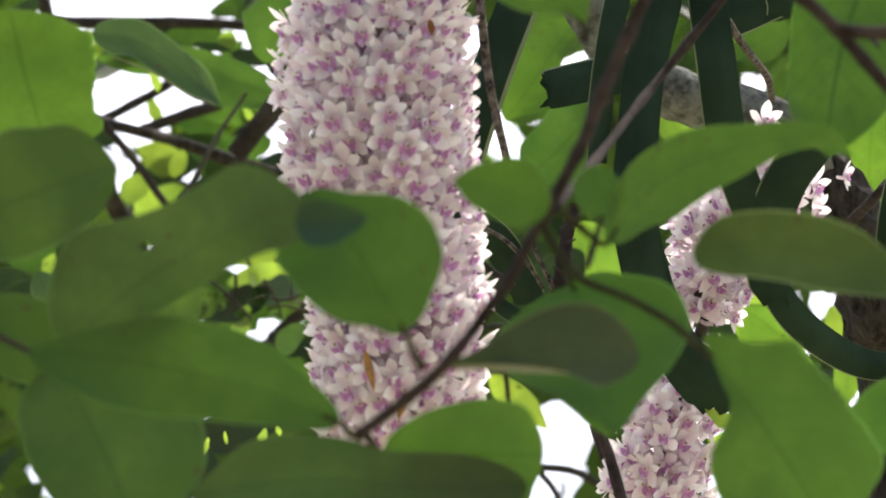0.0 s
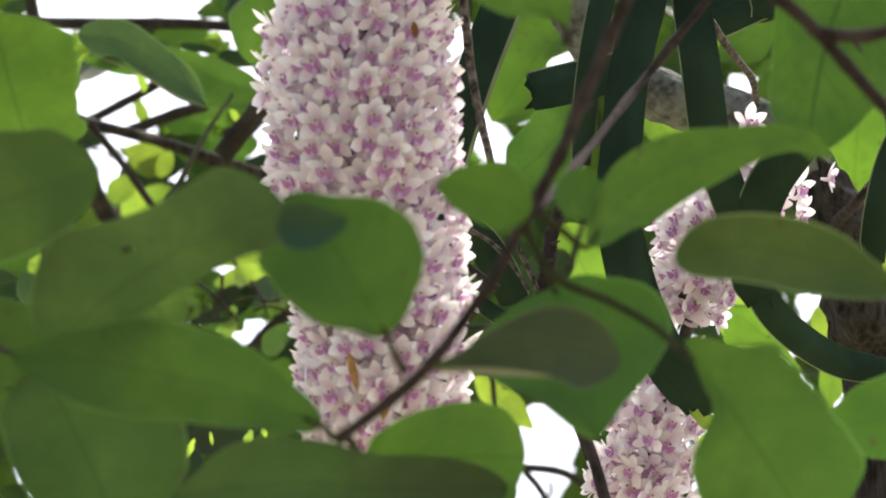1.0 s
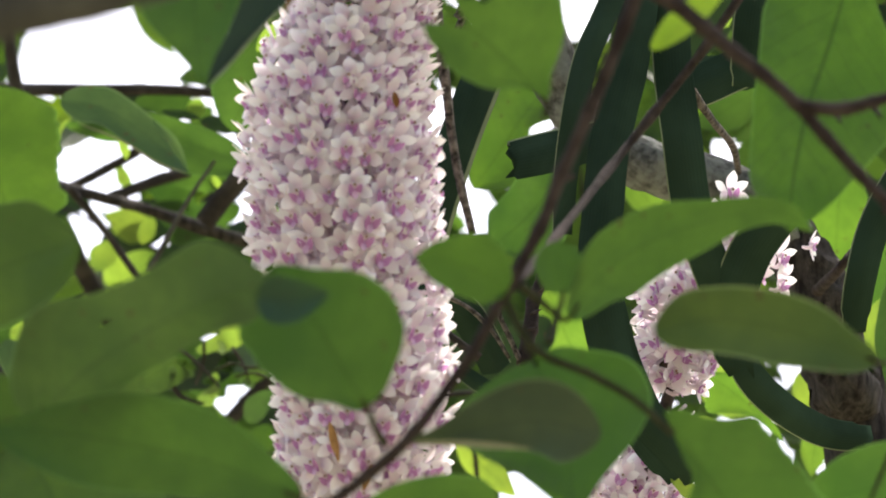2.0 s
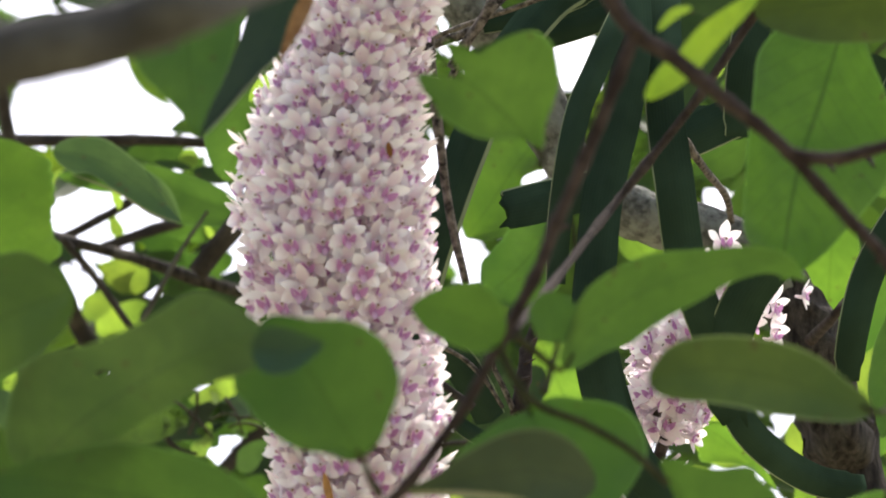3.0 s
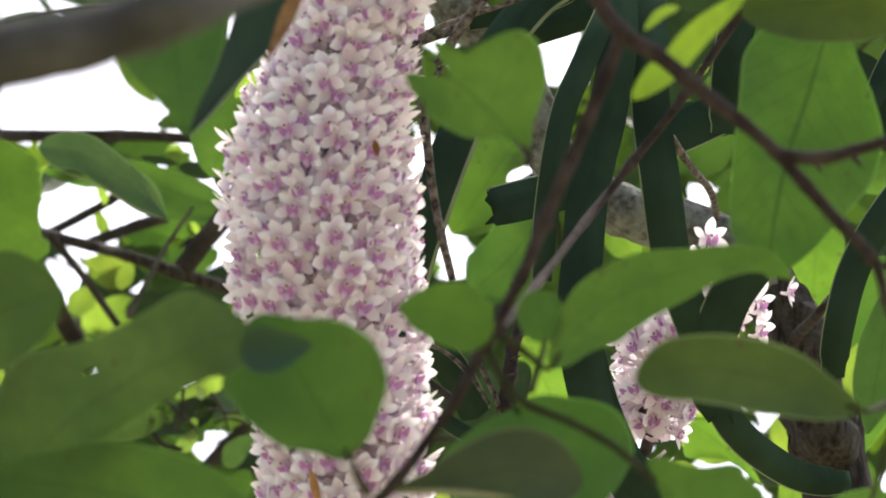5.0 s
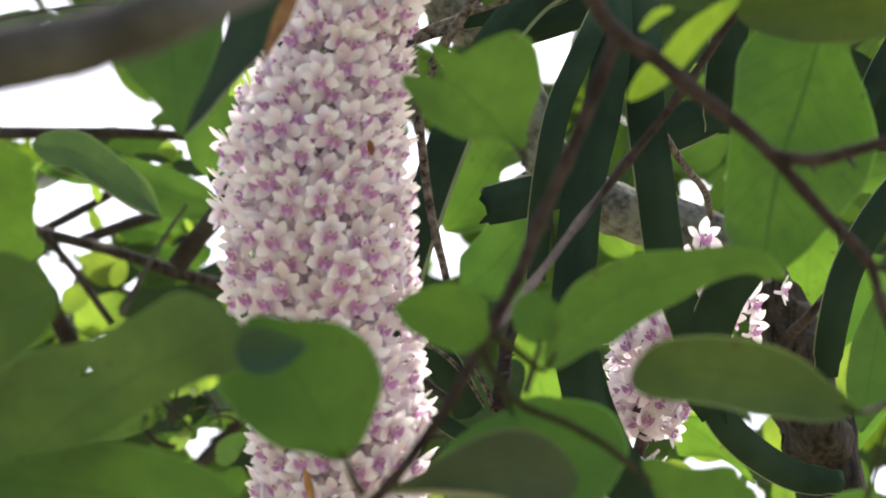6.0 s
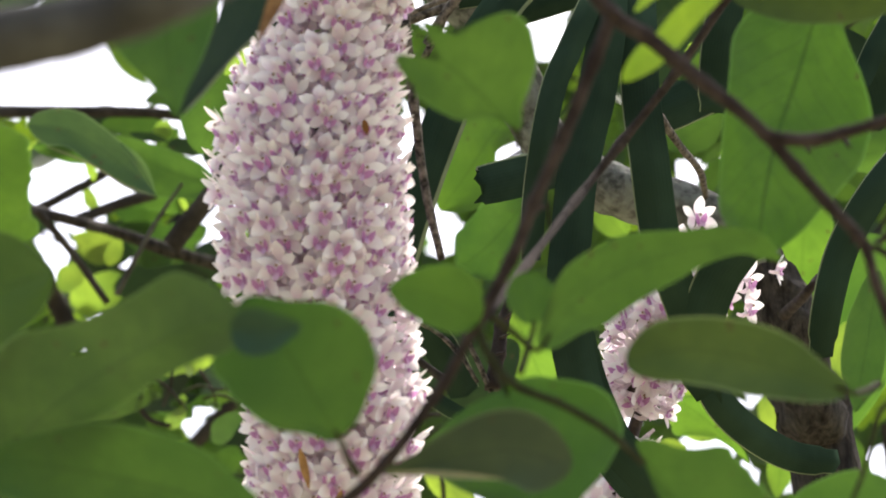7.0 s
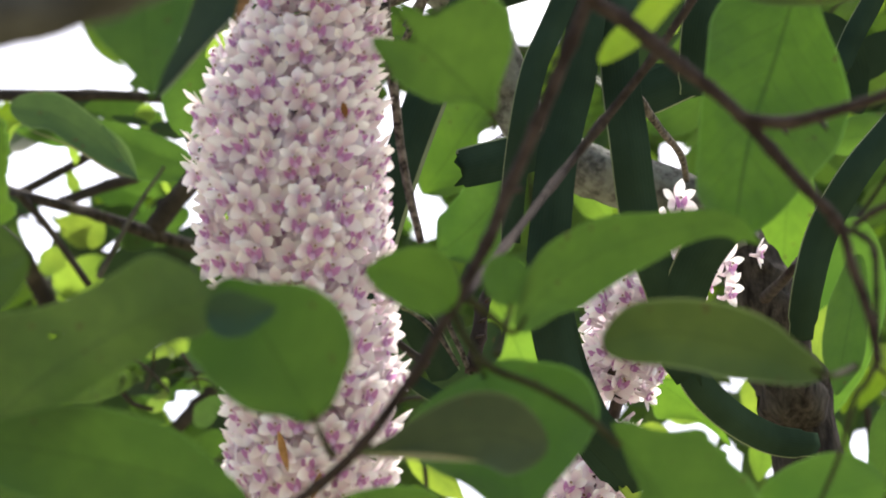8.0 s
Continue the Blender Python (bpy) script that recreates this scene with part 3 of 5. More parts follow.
stem("stalk", orchid, TWIG_RED, [(0.0441, 1.9339, 2.4631), (0.0401, 1.9328, 2.4498), (0.0379, 1.9321, 2.4354), (0.0357, 1.9325, 2.4187)], 0.0029, 0.0034, rough=0.3, nodes=0.2)
stem("thorn", orchid, TWIG_RED, [(0.0414, 1.9189, 2.4479), (0.0431, 1.9136, 2.4474), (0.0448, 1.9084, 2.4469)], 0.0010, 0.0003, sides=5, steps=2)
stem("thorn", orchid, TWIG_RED, [(0.0388, 1.9227, 2.4397), (0.0410, 1.9177, 2.4387), (0.0432, 1.9127, 2.4376)], 0.0010, 0.0003, sides=5, steps=2)
stem("thorn", orchid, TWIG_RED, [(0.0373, 1.9258, 2.4332), (0.0392, 1.9210, 2.4317), (0.0412, 1.9162, 2.4301)], 0.0010, 0.0003, sides=5, steps=2)
stem("thorn", orchid, TWIG_RED, [(0.0367, 1.9282, 2.4280), (0.0349, 1.9230, 2.4272), (0.0330, 1.9179, 2.4264)], 0.0010, 0.0003, sides=5, steps=2)
strap(orchid, [(0.0245, 1.9895, 2.4385), (0.0175, 1.9711, 2.4464), (0.0080, 1.9529, 2.4540), (-0.0028, 1.9367, 2.4571)], 0.0163)
strap(orchid, [(0.0066, 2.0259, 2.4552), (0.0147, 2.0284, 2.4498), (0.0282, 2.0315, 2.4430)], 0.0081)
stem("stalk", orchid, LIMB, [(-0.0001, 1.8803, 2.4124), (0.0062, 1.8825, 2.4078), (0.0150, 1.8852, 2.4019)], 0.0018, 0.0020)
stem("aerial_root", orchid, ROOT, [(0.0015, 1.9219, 2.4475), (0.0119, 1.9245, 2.4419), (0.0209, 1.9284, 2.4335), (0.0289, 1.9337, 2.4223)], 0.0011, 0.0009, rough=0.2)
stem("aerial_root", orchid, ROOT, [(-0.0211, 1.8216, 2.5442), (0.0015, 1.8185, 2.5510), (0.0141, 1.8163, 2.5556), (0.0293, 1.8188, 2.5740)], 0.0022, 0.0022, rough=0.3)
stem("aerial_root", orchid, ROOT, [(0.0268, 1.8166, 2.5786), (0.0211, 1.8131, 2.5624), (0.0128, 1.8098, 2.5459), (0.0040, 1.8175, 2.5294)], 0.0024, 0.0018, rough=0.4)
stem("aerial_root", orchid, ROOT, [(-0.0102, 1.7906, 2.5341), (0.0059, 1.7818, 2.5373), (0.0256, 1.7729, 2.5405), (0.0464, 1.7639, 2.5441)], 0.0010, 0.0012, rough=0.3)
stem("aerial_root", orchid, ROOT, [(0.0046, 1.7592, 2.5068), (0.0112, 1.7548, 2.5163), (0.0180, 1.7507, 2.5251), (0.0233, 1.7471, 2.5329)], 0.0019, 0.0024, rough=0.5)
strap(orchid, [(0.2205, 1.8076, 2.5625), (0.2107, 1.8061, 2.5419), (0.2022, 1.8030, 2.5248), (0.1955, 1.7997, 2.5079)], 0.0100)
strap(orchid, [(0.1273, 2.0531, 2.6282), (0.1398, 2.0712, 2.6366), (0.1597, 2.0894, 2.6444)], 0.0171, rim=False)
spike(orchid, [(0.0355, 1.7348, 2.5648), (-0.0009, 1.6306, 2.5043), (-0.0211, 1.6110, 2.4754), (-0.0301, 1.6224, 2.4510), (-0.0389, 1.6371, 2.4194), (-0.0420, 1.6480, 2.3960), (-0.0409, 1.6613, 2.3675), (-0.0357, 1.6755, 2.3369), (-0.0324, 1.6907, 2.3043), (-0.0324, 1.7021, 2.2799), (-0.0357, 1.7126, 2.2575)],
      [0.020, 0.022, 0.026, 0.029, 0.0355, 0.0400, 0.0398, 0.038, 0.037, 0.035, 0.028], 0.0097, 20, 4, "hanging spike packed with white and purple flowers", first=0.16)
short = spike(orchid, [(0.1795, 1.8683, 2.5625), (0.1676, 1.8688, 2.5140), (0.1495, 1.8647, 2.4754), (0.1318, 1.8541, 2.4510), (0.1155, 1.8646, 2.4283), (0.0997, 1.8742, 2.4079), (0.0955, 1.8837, 2.3874)],
      [0.010, 0.010, 0.012, 0.020, 0.025, 0.026, 0.021], 0.0112, 16, 5, "short spike of white and purple flowers", first=0.6, wild=3.0)
spike(orchid, [(0.1128, 1.8797, 2.4433), (0.1022, 1.8897, 2.3981), (0.0917, 1.8954, 2.3625), (0.0817, 1.9059, 2.3397), (0.0767, 1.9155, 2.3193), (0.0754, 1.9229, 2.3034)],
      [0.012, 0.018, 0.023, 0.027, 0.027, 0.022], 0.0112, 16, 8, "short spike of white and purple flowers", first=0.45, wild=3.6)

for (x, y, z), (rx, ry, rz), kind in (((0.1246, 1.8431, 2.4634), (-14, 12, 208), 0), ((0.1478, 1.8727, 2.4459), (-20, 8, 232), 1), ((0.1480, 1.8773, 2.4358), (-22, -8, 238), 2), ((0.1663, 1.9249, 2.4756), (-20, -40, 268), 3)):
    ob = new("flower", flower_mesh(40 + kind, stalk=False))
    ob.matrix_world = pose(x, y, z, rx, ry, rz) @ Matrix.Scale(0.78 if kind == 3 else 0.95, 4)
    ob.parent = short
leaf(orchid, DRY, (-0.0447, 1.6549, 2.2771), (-0.0410, 1.6617, 2.2626), 0.0033, "dry brown flower remnant", blunt=0.8)
leaf(orchid, DRY, (-0.0284, 1.6654, 2.2640), (-0.0317, 1.6700, 2.2541), 0.0031, "dry brown flower remnant", blunt=0.8)
leaf(orchid, DRY, (-0.0197, 1.5999, 2.3927), (-0.0184, 1.6027, 2.3868), 0.0028, "dry brown flower remnant", blunt=0.8)


# ---- foreground tree: limb, twigs and leaves ----
tree = stem("tree", None, LIMB_GREY, [(-0.72, 1.12, -0.05), (-0.7378, 1.2152, 0.9490), (-0.5425, 1.1718, 1.8713), (-0.1978, 0.9770, 2.0720), (-0.1387, 0.9302, 2.0699), (-0.0993, 0.9158, 2.0749), (-0.0701, 0.9130, 2.0810), (-0.0436, 0.9371, 2.1063), (-0.0040, 1.1861, 2.2654), (0.0454, 1.2576, 2.3176)], 0.0380, 0.0087, sides=12, steps=6, radii=[0.0380, 0.0347, 0.0239, 0.0109, 0.0089, 0.0080, 0.0072, 0.0065, 0.0060, 0.0049])
tagged(tree, "small tree with a dark limb and broad green leaves", "tree")
upper = stem("twig", tree, TWIG, [(0.0447, 1.2350, 2.3049), (0.0520, 1.2499, 2.2734), (0.0608, 1.2564, 2.2607), (0.0713, 1.2598, 2.2547), (0.0801, 1.2633, 2.2486), (0.0898, 1.2671, 2.2416), (0.0986, 1.2704, 2.2360), (0.1086, 1.2746, 2.2281), (0.1179, 1.2794, 2.2190), (0.1285, 1.2848, 2.2086), (0.1391, 1.2902, 2.1983), (0.1432, 1.2960, 2.1871), (0.1471, 1.3009, 2.1778), (0.1502, 1.3059, 2.1685), (0.1513, 1.3102, 2.1607)], 0.0028, 0.0014, nodes=0.15)
stem("twig", tree, TWIG, [(0.1086, 1.2747, 2.2280), (0.1152, 1.2745, 2.2263), (0.1238, 1.2737, 2.2257), (0.1325, 1.2720, 2.2273), (0.1412, 1.2702, 2.2291), (0.1533, 1.2678, 2.2322), (0.1724, 1.2641, 2.2378)], 0.0022, 0.0017, nodes=0.15)
main = stem("twig", tree, TWIG, [(0.0611, 1.2551, 2.2601), (0.0555, 1.2611, 2.2469), (0.0451, 1.2718, 2.2235), (0.0367, 1.2796, 2.2064), (0.0298, 1.2868, 2.1905), (0.0190, 1.2949, 2.1729), (0.0082, 1.3032, 2.1548), (-0.0089, 1.3129, 2.1338), (-0.0228, 1.3183, 2.1220), (-0.0385, 1.3233, 2.1113)], 0.0022, 0.0017, nodes=0.25)
stem("twig", tree, TWIG_RED, [(0.1196, 1.5354, 2.4151), (0.0994, 1.5481, 2.3879), (0.0780, 1.5598, 2.3629), (0.0602, 1.5492, 2.3342), (0.0401, 1.4800, 2.2771), (0.0230, 1.3387, 2.1950)], 0.0018, 0.0016, nodes=0.3)
for a, b in (((0.1298, 1.3833, 2.2791), (0.1319, 1.3753, 2.2705)), ((0.1430, 1.3825, 2.2808), (0.1451, 1.3747, 2.2719)), ((0.0768, 1.3687, 2.3105), (0.0753, 1.3673, 2.3134)), ((0.0392, 1.3342, 2.2304), (0.0427, 1.3338, 2.2311)), ((-0.0080, 1.3177, 2.1373), (-0.0086, 1.3197, 2.1332)), ((0.1488, 1.3967, 2.2505), (0.1465, 1.3980, 2.2475))):
    stem("spur", tree, TWIG, [a, Vector(a).lerp(Vector(b), 0.5), b], 0.0014, 0.0005, sides=6, steps=2)
side = stem("twig", tree, PETIOLE, [(0.0190, 1.2952, 2.1723), (0.0228, 1.2969, 2.1635), (0.0304, 1.2988, 2.1543), (0.0445, 1.2994, 2.1480), (0.0583, 1.3006, 2.1401), (0.0705, 1.3031, 2.1295)], 0.0014, 0.0012)
blade(main, LEAF, [(-0.0225, 1.2699, 2.1244), (-0.0294, 1.2635, 2.1342), (-0.0387, 1.2553, 2.1477), (-0.0513, 1.2478, 2.1600)], (7.0, 14.0, 18.7, 20.8, 21.1, 20.1), (12.3, 19.2, 22.7, 23.3, 18.8, 8.9), stalk=(-0.0177, 1.3068, 2.1281), tip=0.9, cup=(0.10, 0.16))
blade(main, LEAF_DULL, [(-0.1263, 1.3138, 2.1369), (-0.1090, 1.2877, 2.1425), (-0.0871, 1.2624, 2.1465), (-0.0674, 1.2389, 2.1466), (-0.0506, 1.2172, 2.1428)], (17.1, 24.6, 18.4, 15.6, 16.0, 15.9), (6.1, 9.9, 10.6, 10.0, 10.0, 10.2), stalk=(-0.1317, 1.3357, 2.1373), tip=0.9, cup=(0.22, -0.35), hole=(0.40, -0.44), nl=60, nw=24)
blade(main, LEAF_TEAL, [(-0.0531, 1.2103, 2.1340), (-0.0438, 1.2080, 2.1330), (-0.0323, 1.2053, 2.1329)], (6.5, 4.9), (7.5, 6.2), label="dark teal folded-over leaf tip", tip=0.6, cup=(0.3, 0.3))
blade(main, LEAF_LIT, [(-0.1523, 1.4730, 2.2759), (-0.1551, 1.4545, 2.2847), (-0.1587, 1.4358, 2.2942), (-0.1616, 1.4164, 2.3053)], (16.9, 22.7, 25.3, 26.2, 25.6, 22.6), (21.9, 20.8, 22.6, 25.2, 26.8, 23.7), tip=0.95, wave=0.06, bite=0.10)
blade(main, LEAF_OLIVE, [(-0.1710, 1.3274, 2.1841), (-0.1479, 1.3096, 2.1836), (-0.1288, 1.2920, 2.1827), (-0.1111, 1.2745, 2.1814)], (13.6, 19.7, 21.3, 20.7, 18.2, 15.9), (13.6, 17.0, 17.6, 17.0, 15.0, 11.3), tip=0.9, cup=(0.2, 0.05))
blade(main, LEAF, [(-0.0429, 1.3065, 2.1096), (-0.0656, 1.2932, 2.1146), (-0.0914, 1.2812, 2.1165), (-0.1143, 1.2701, 2.1164), (-0.1335, 1.2604, 2.1133)], (7.4, 11.2, 13.1, 14.5, 13.4, 9.4), (8.7, 14.5, 16.6, 15.3, 10.6, 5.8), stalk=(-0.0374, 1.3268, 2.1131), cup=(0.2, 0.14), tip=0.8)
blade(main, LEAF_OLIVE, [(-0.1326, 1.3448, 2.1451), (-0.1237, 1.3419, 2.1268), (-0.1140, 1.3404, 2.1054), (-0.1045, 1.3402, 2.0811)], (10.0, 18.9, 26.7, 31.6, 30.6, 23.6), (18.1, 20.0, 21.2, 21.0, 19.2, 13.4), cup=(0.1, 0.25))
blade(main, LEAF_DULL, [(0.0144, 1.3615, 2.1095), (-0.0210, 1.3455, 2.1038), (-0.0538, 1.3290, 2.0994), (-0.0876, 1.3150, 2.0892)], (12.5, 15.0, 16.6, 17.3, 16.2, 12.4), (9.5, 11.1, 11.1, 13.3, 14.6, 12.6), cup=(0.1, 0.2))
blade(main, LEAF, [(-0.0303, 1.3473, 2.1162), (-0.0141, 1.3539, 2.1180), (0.0037, 1.3603, 2.1205), (0.0202, 1.3669, 2.1223)], (10.3, 14.2, 16.2, 17.3, 17.0, 14.4), (11.5, 17.1, 19.8, 20.2, 19.3, 16.0), stalk=(-0.0348, 1.3268, 2.1131), tip=0.9)
blade(main, LEAF_FOLDED, [(-0.0091, 1.3012, 2.1256), (0.0102, 1.2947, 2.1274), (0.0290, 1.2888, 2.1280), (0.0477, 1.2859, 2.1221)], (3.4, 7.2, 10.1, 12.1, 13.0, 10.1), (2.1, 3.8, 5.8, 8.4, 10.1, 10.8), label="folded dull leaf with a pale lower edge", tip=0.9, cup=(0.25, 0.1))
# thin pale blade added for the glare along the fold above
blade(main, LEAF_MARGIN_GLARE, [(-0.0087, 1.2965, 2.1239), (0.0033, 1.2933, 2.1226), (0.0153, 1.2904, 2.1207), (0.0272, 1.2878, 2.1184)], (0.7, 0.9, 0.7), (1.0, 1.2, 0.9), label="pale blade painted as glare along a leaf fold", nl=24, nw=6)
blade(side, LEAF, [(0.0287, 1.3450, 2.1726), (0.0348, 1.3415, 2.1556), (0.0390, 1.3387, 2.1372), (0.0415, 1.3363, 2.1177)], (15.6, 27.4, 30.7, 28.5, 21.4, 9.4), (27.1, 30.7, 30.9, 26.4, 19.6, 11.4), stalk=(0.0253, 1.3050, 2.1640), tip=0.7, wave=0.05, cup=(0.18, 0.1))
blade(side, LEAF, [(0.0688, 1.3146, 2.1418), (0.0778, 1.3250, 2.1309), (0.0877, 1.3352, 2.1202), (0.0977, 1.3457, 2.1088), (0.1103, 1.3585, 2.0923)], (9.7, 22.0, 24.1, 25.0, 26.0, 26.2, 26.0, 24.2), (1.5, 3.0, 5.0, 18.3, 22.2, 23.5, 21.7, 14.9), wave=0.05, bite=0.08, tip=0.8, cup=(0.1, 0.22), nw=24, nl=60)
blade(main, LEAF, [(0.0389, 1.3090, 2.1706), (0.0503, 1.3084, 2.1860), (0.0664, 1.3096, 2.1977), (0.0863, 1.3123, 2.2060), (0.1045, 1.3166, 2.2110), (0.1175, 1.3249, 2.2073)], (5.7, 9.9, 10.9, 10.1, 7.3, 5.5, 4.1, 3.1), (7.2, 11.1, 11.3, 10.4, 8.2, 5.6, 4.5, 3.3), stalk=(0.0239, 1.2956, 2.1758), tip=0.4, wave=0.05, cup=(0.3, -0.1))
blade(main, LEAF, [(0.0372, 1.3104, 2.1793), (0.0361, 1.3093, 2.1877), (0.0349, 1.3081, 2.1962)], (6.7, 7.1), (6.7, 7.4), stalk=(0.0327, 1.3029, 2.1600), tip=0.95)
blade(upper, LEAF_RIMMED, [(0.1325, 1.2869, 2.1467), (0.1166, 1.2890, 2.1541), (0.0996, 1.2916, 2.1605), (0.0826, 1.2953, 2.1643), (0.0655, 1.3018, 2.1622)], (7.4, 9.8, 11.1, 10.9, 10.6, 8.6), (5.6, 9.6, 11.1, 11.1, 10.3, 9.4), stalk=(0.1450, 1.3136, 2.1605), tip=0.95, cup=(0.25, 0.15), wave=0.02)
blade(main, LEAF_LIT, [(0.0198, 1.2779, 2.1664), (0.0126, 1.2729, 2.1693), (0.0026, 1.2682, 2.1715), (-0.0080, 1.2646, 2.1712)], (7.3, 8.4, 8.8, 8.8, 8.1, 5.9), (6.1, 9.6, 11.2, 10.2, 7.6, 4.7), tip=0.6)
blade(upper, LEAF, [(0.0318, 1.2808, 2.2311), (0.0227, 1.2707, 2.2370), (0.0121, 1.2606, 2.2430), (-0.0023, 1.2499, 2.2502)], (0.6, 2.6, 7.8, 10.8, 12.5, 13.2, 13.3, 12.8), (5.9, 13.0, 19.9, 23.8, 25.9, 25.0, 18.3, 9.5), stalk=(0.0321, 1.2826, 2.2273), notch=0.24, tip=1.0, cup=(0.1, 0.15))
blade(upper, LEAF_LIME, [(0.1009, 1.2780, 2.2846), (0.0906, 1.2770, 2.2748), (0.0808, 1.2763, 2.2644), (0.0731, 1.2750, 2.2554), (0.0646, 1.2738, 2.2461)], (3.0, 3.9, 4.8, 4.2), (3.5, 4.6, 3.4, 4.2), tip=0.95, wave=0.08, cup=(0.3, 0.3))
blade(upper, LEAF_LIME, [(0.0806, 1.2883, 2.2860), (0.0750, 1.2847, 2.2820), (0.0694, 1.2825, 2.2748)], (1.6, 1.6), (1.4, 1.6), tip=0.9, nl=20, nw=8)
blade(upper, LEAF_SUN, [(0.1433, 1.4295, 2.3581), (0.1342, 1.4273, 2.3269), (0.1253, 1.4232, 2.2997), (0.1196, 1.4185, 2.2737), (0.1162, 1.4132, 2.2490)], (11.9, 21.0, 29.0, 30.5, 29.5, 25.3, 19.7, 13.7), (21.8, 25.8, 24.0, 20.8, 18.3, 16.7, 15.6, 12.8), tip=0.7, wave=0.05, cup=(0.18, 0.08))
blade(tree, LEAF, [(-0.0790, 1.2853, 2.2927), (-0.0784, 1.2870, 2.2734), (-0.0770, 1.2878, 2.2558), (-0.0748, 1.2878, 2.2399)], (17.9, 16.5, 14.5, 11.6, 7.8, 4.0), (18.8, 19.7, 17.7, 13.6, 7.4, 3.1), tip=0.6, cup=(0.2, 0.2))
blade(tree, LEAF_PALE, [(-0.0981, 1.2989, 2.2755), (-0.0928, 1.2981, 2.2654), (-0.0846, 1.2971, 2.2557)], (2.2, 2.2), (2.3, 2.3), nl=20, nw=6)
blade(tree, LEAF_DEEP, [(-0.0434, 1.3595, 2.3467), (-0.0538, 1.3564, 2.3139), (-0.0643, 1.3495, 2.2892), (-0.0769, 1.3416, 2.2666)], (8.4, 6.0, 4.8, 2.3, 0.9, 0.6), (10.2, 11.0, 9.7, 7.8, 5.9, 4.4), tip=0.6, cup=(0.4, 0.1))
blade(tree, LEAF_MARGIN_GLARE, [(-0.0527, 1.3702, 2.3117), (-0.0615, 1.3592, 2.2959), (-0.0693, 1.3485, 2.2795), (-0.0759, 1.3371, 2.2644)], (0.5, 0.6, 0.5), (0.5, 0.6, 0.5), label="pale margin of a dark leaf", nl=24, nw=4)
leaf(main, LEAF_OLIVE, (-0.1266, 1.3487, 2.1479), (-0.1650, 1.3425, 2.1612), 0.0268, blunt=0.6)
leaf(upper, LEAF_SHADE_OLIVE, (0.1672, 1.3403, 2.3199), (0.1047, 1.3434, 2.3132), 0.0280, blunt=0.5)
leaf(upper, LEAF, (0.1634, 1.4141, 2.1618), (0.1187, 1.4187, 2.1516), 0.0280, blunt=0.6)
stem("twig", tree, PETIOLE, [(0.1513, 1.3100, 2.1611), (0.1474, 1.3108, 2.1534), (0.1437, 1.3103, 2.1484), (0.1392, 1.3149, 2.1324), (0.1315, 1.3202, 2.1148)], 0.0011, 0.0007)
stem("twig", tree, TWIG_RED, [(0.1506, 1.3059, 2.1580), (0.1573, 1.3098, 2.1492), (0.1591, 1.3170, 2.1333)], 0.0007, 0.0005)
stem("twig", tree, TWIG, [(0.1415, 1.3021, 2.2030), (0.1480, 1.3011, 2.1991), (0.1509, 1.3007, 2.1938), (0.1512, 1.3038, 2.1809), (0.1513, 1.3073, 2.1671)], 0.0011, 0.0009, nodes=0.3)
stem("twig", tree, TWIG_RED, [(0.1447, 1.3019, 2.2033), (0.1509, 1.3001, 2.2072), (0.1606, 1.2982, 2.2113)], 0.0012, 0.0011, nodes=0.3)

stem("twig", main, TWIG_RED, [(-0.1538, 1.3315, 2.1501), (-0.1422, 1.3244, 2.1415), (-0.1299, 1.3170, 2.1338)], 0.0011, 0.0008)
stem("twig", main, TWIG_RED, [(-0.1299, 1.3170, 2.1338), (-0.1268, 1.3111, 2.1347), (-0.1220, 1.3040, 2.1387)], 0.0008, 0.0005)
blade(tree, DRY, [(-0.0397, 1.3206, 2.3117), (-0.0457, 1.3173, 2.2950), (-0.0511, 1.3138, 2.2788)], (2.6, 2.0), (2.7, 1.8), label="dry brown curled leaf", cup=(0.6, 0.2), wave=0.15, nl=20, nw=8)

# ---- background tree ----
back_tree = stem("tree", None, LIMB, [(-1.5, 3.4, -0.05), (-1.6100, 3.9100, 1.3700), (-1.1500, 3.4500, 2.6350), (-0.7136, 3.0926, 3.1313), (-0.4134, 2.7825, 2.9800), (-0.2556, 2.5767, 2.8771), (-0.1467, 2.5259, 2.8500), (-0.0791, 2.5846, 2.8602)], 0.0690, 0.0034, sides=10, steps=6, radii=[0.0690, 0.0575, 0.0345, 0.0138, 0.0069, 0.0041, 0.0034, 0.0023])
tagged(back_tree, "tall tree with dense light and dark green leaves", "tree")
stem("twig", back_tree, LIMB, [(-0.2651, 2.4555, 2.8650), (-0.2617, 2.4655, 2.8435), (-0.2576, 2.4755, 2.8220)], 0.0034, 0.0040)
stem("twig", back_tree, BARK, [(-0.4287, 2.8948, 3.0114), (-0.2266, 2.4776, 2.7631), (-0.1810, 2.5039, 2.7612), (-0.1471, 2.5087, 2.7508), (-0.1040, 2.5351, 2.7486)], 0.0030, 0.0044, rough=0.3)
stem("twig", back_tree, LIMB, [(-0.2219, 2.4574, 2.7518), (-0.2014, 2.4680, 2.7292), (-0.1814, 2.4800, 2.7035)], 0.0025, 0.0021)
stem("twig", back_tree, LIMB_GREY, [(-0.1339, 2.3877, 2.7382), (-0.1508, 2.3984, 2.7152), (-0.1718, 2.4149, 2.6799)], 0.0010, 0.0017)
stem("twig", back_tree, LIMB, [(-0.3496, 2.9081, 2.9826), (-0.2567, 2.7191, 2.8440), (-0.2346, 2.7315, 2.8174), (-0.2200, 2.7439, 2.7907)], 0.0057, 0.0069)
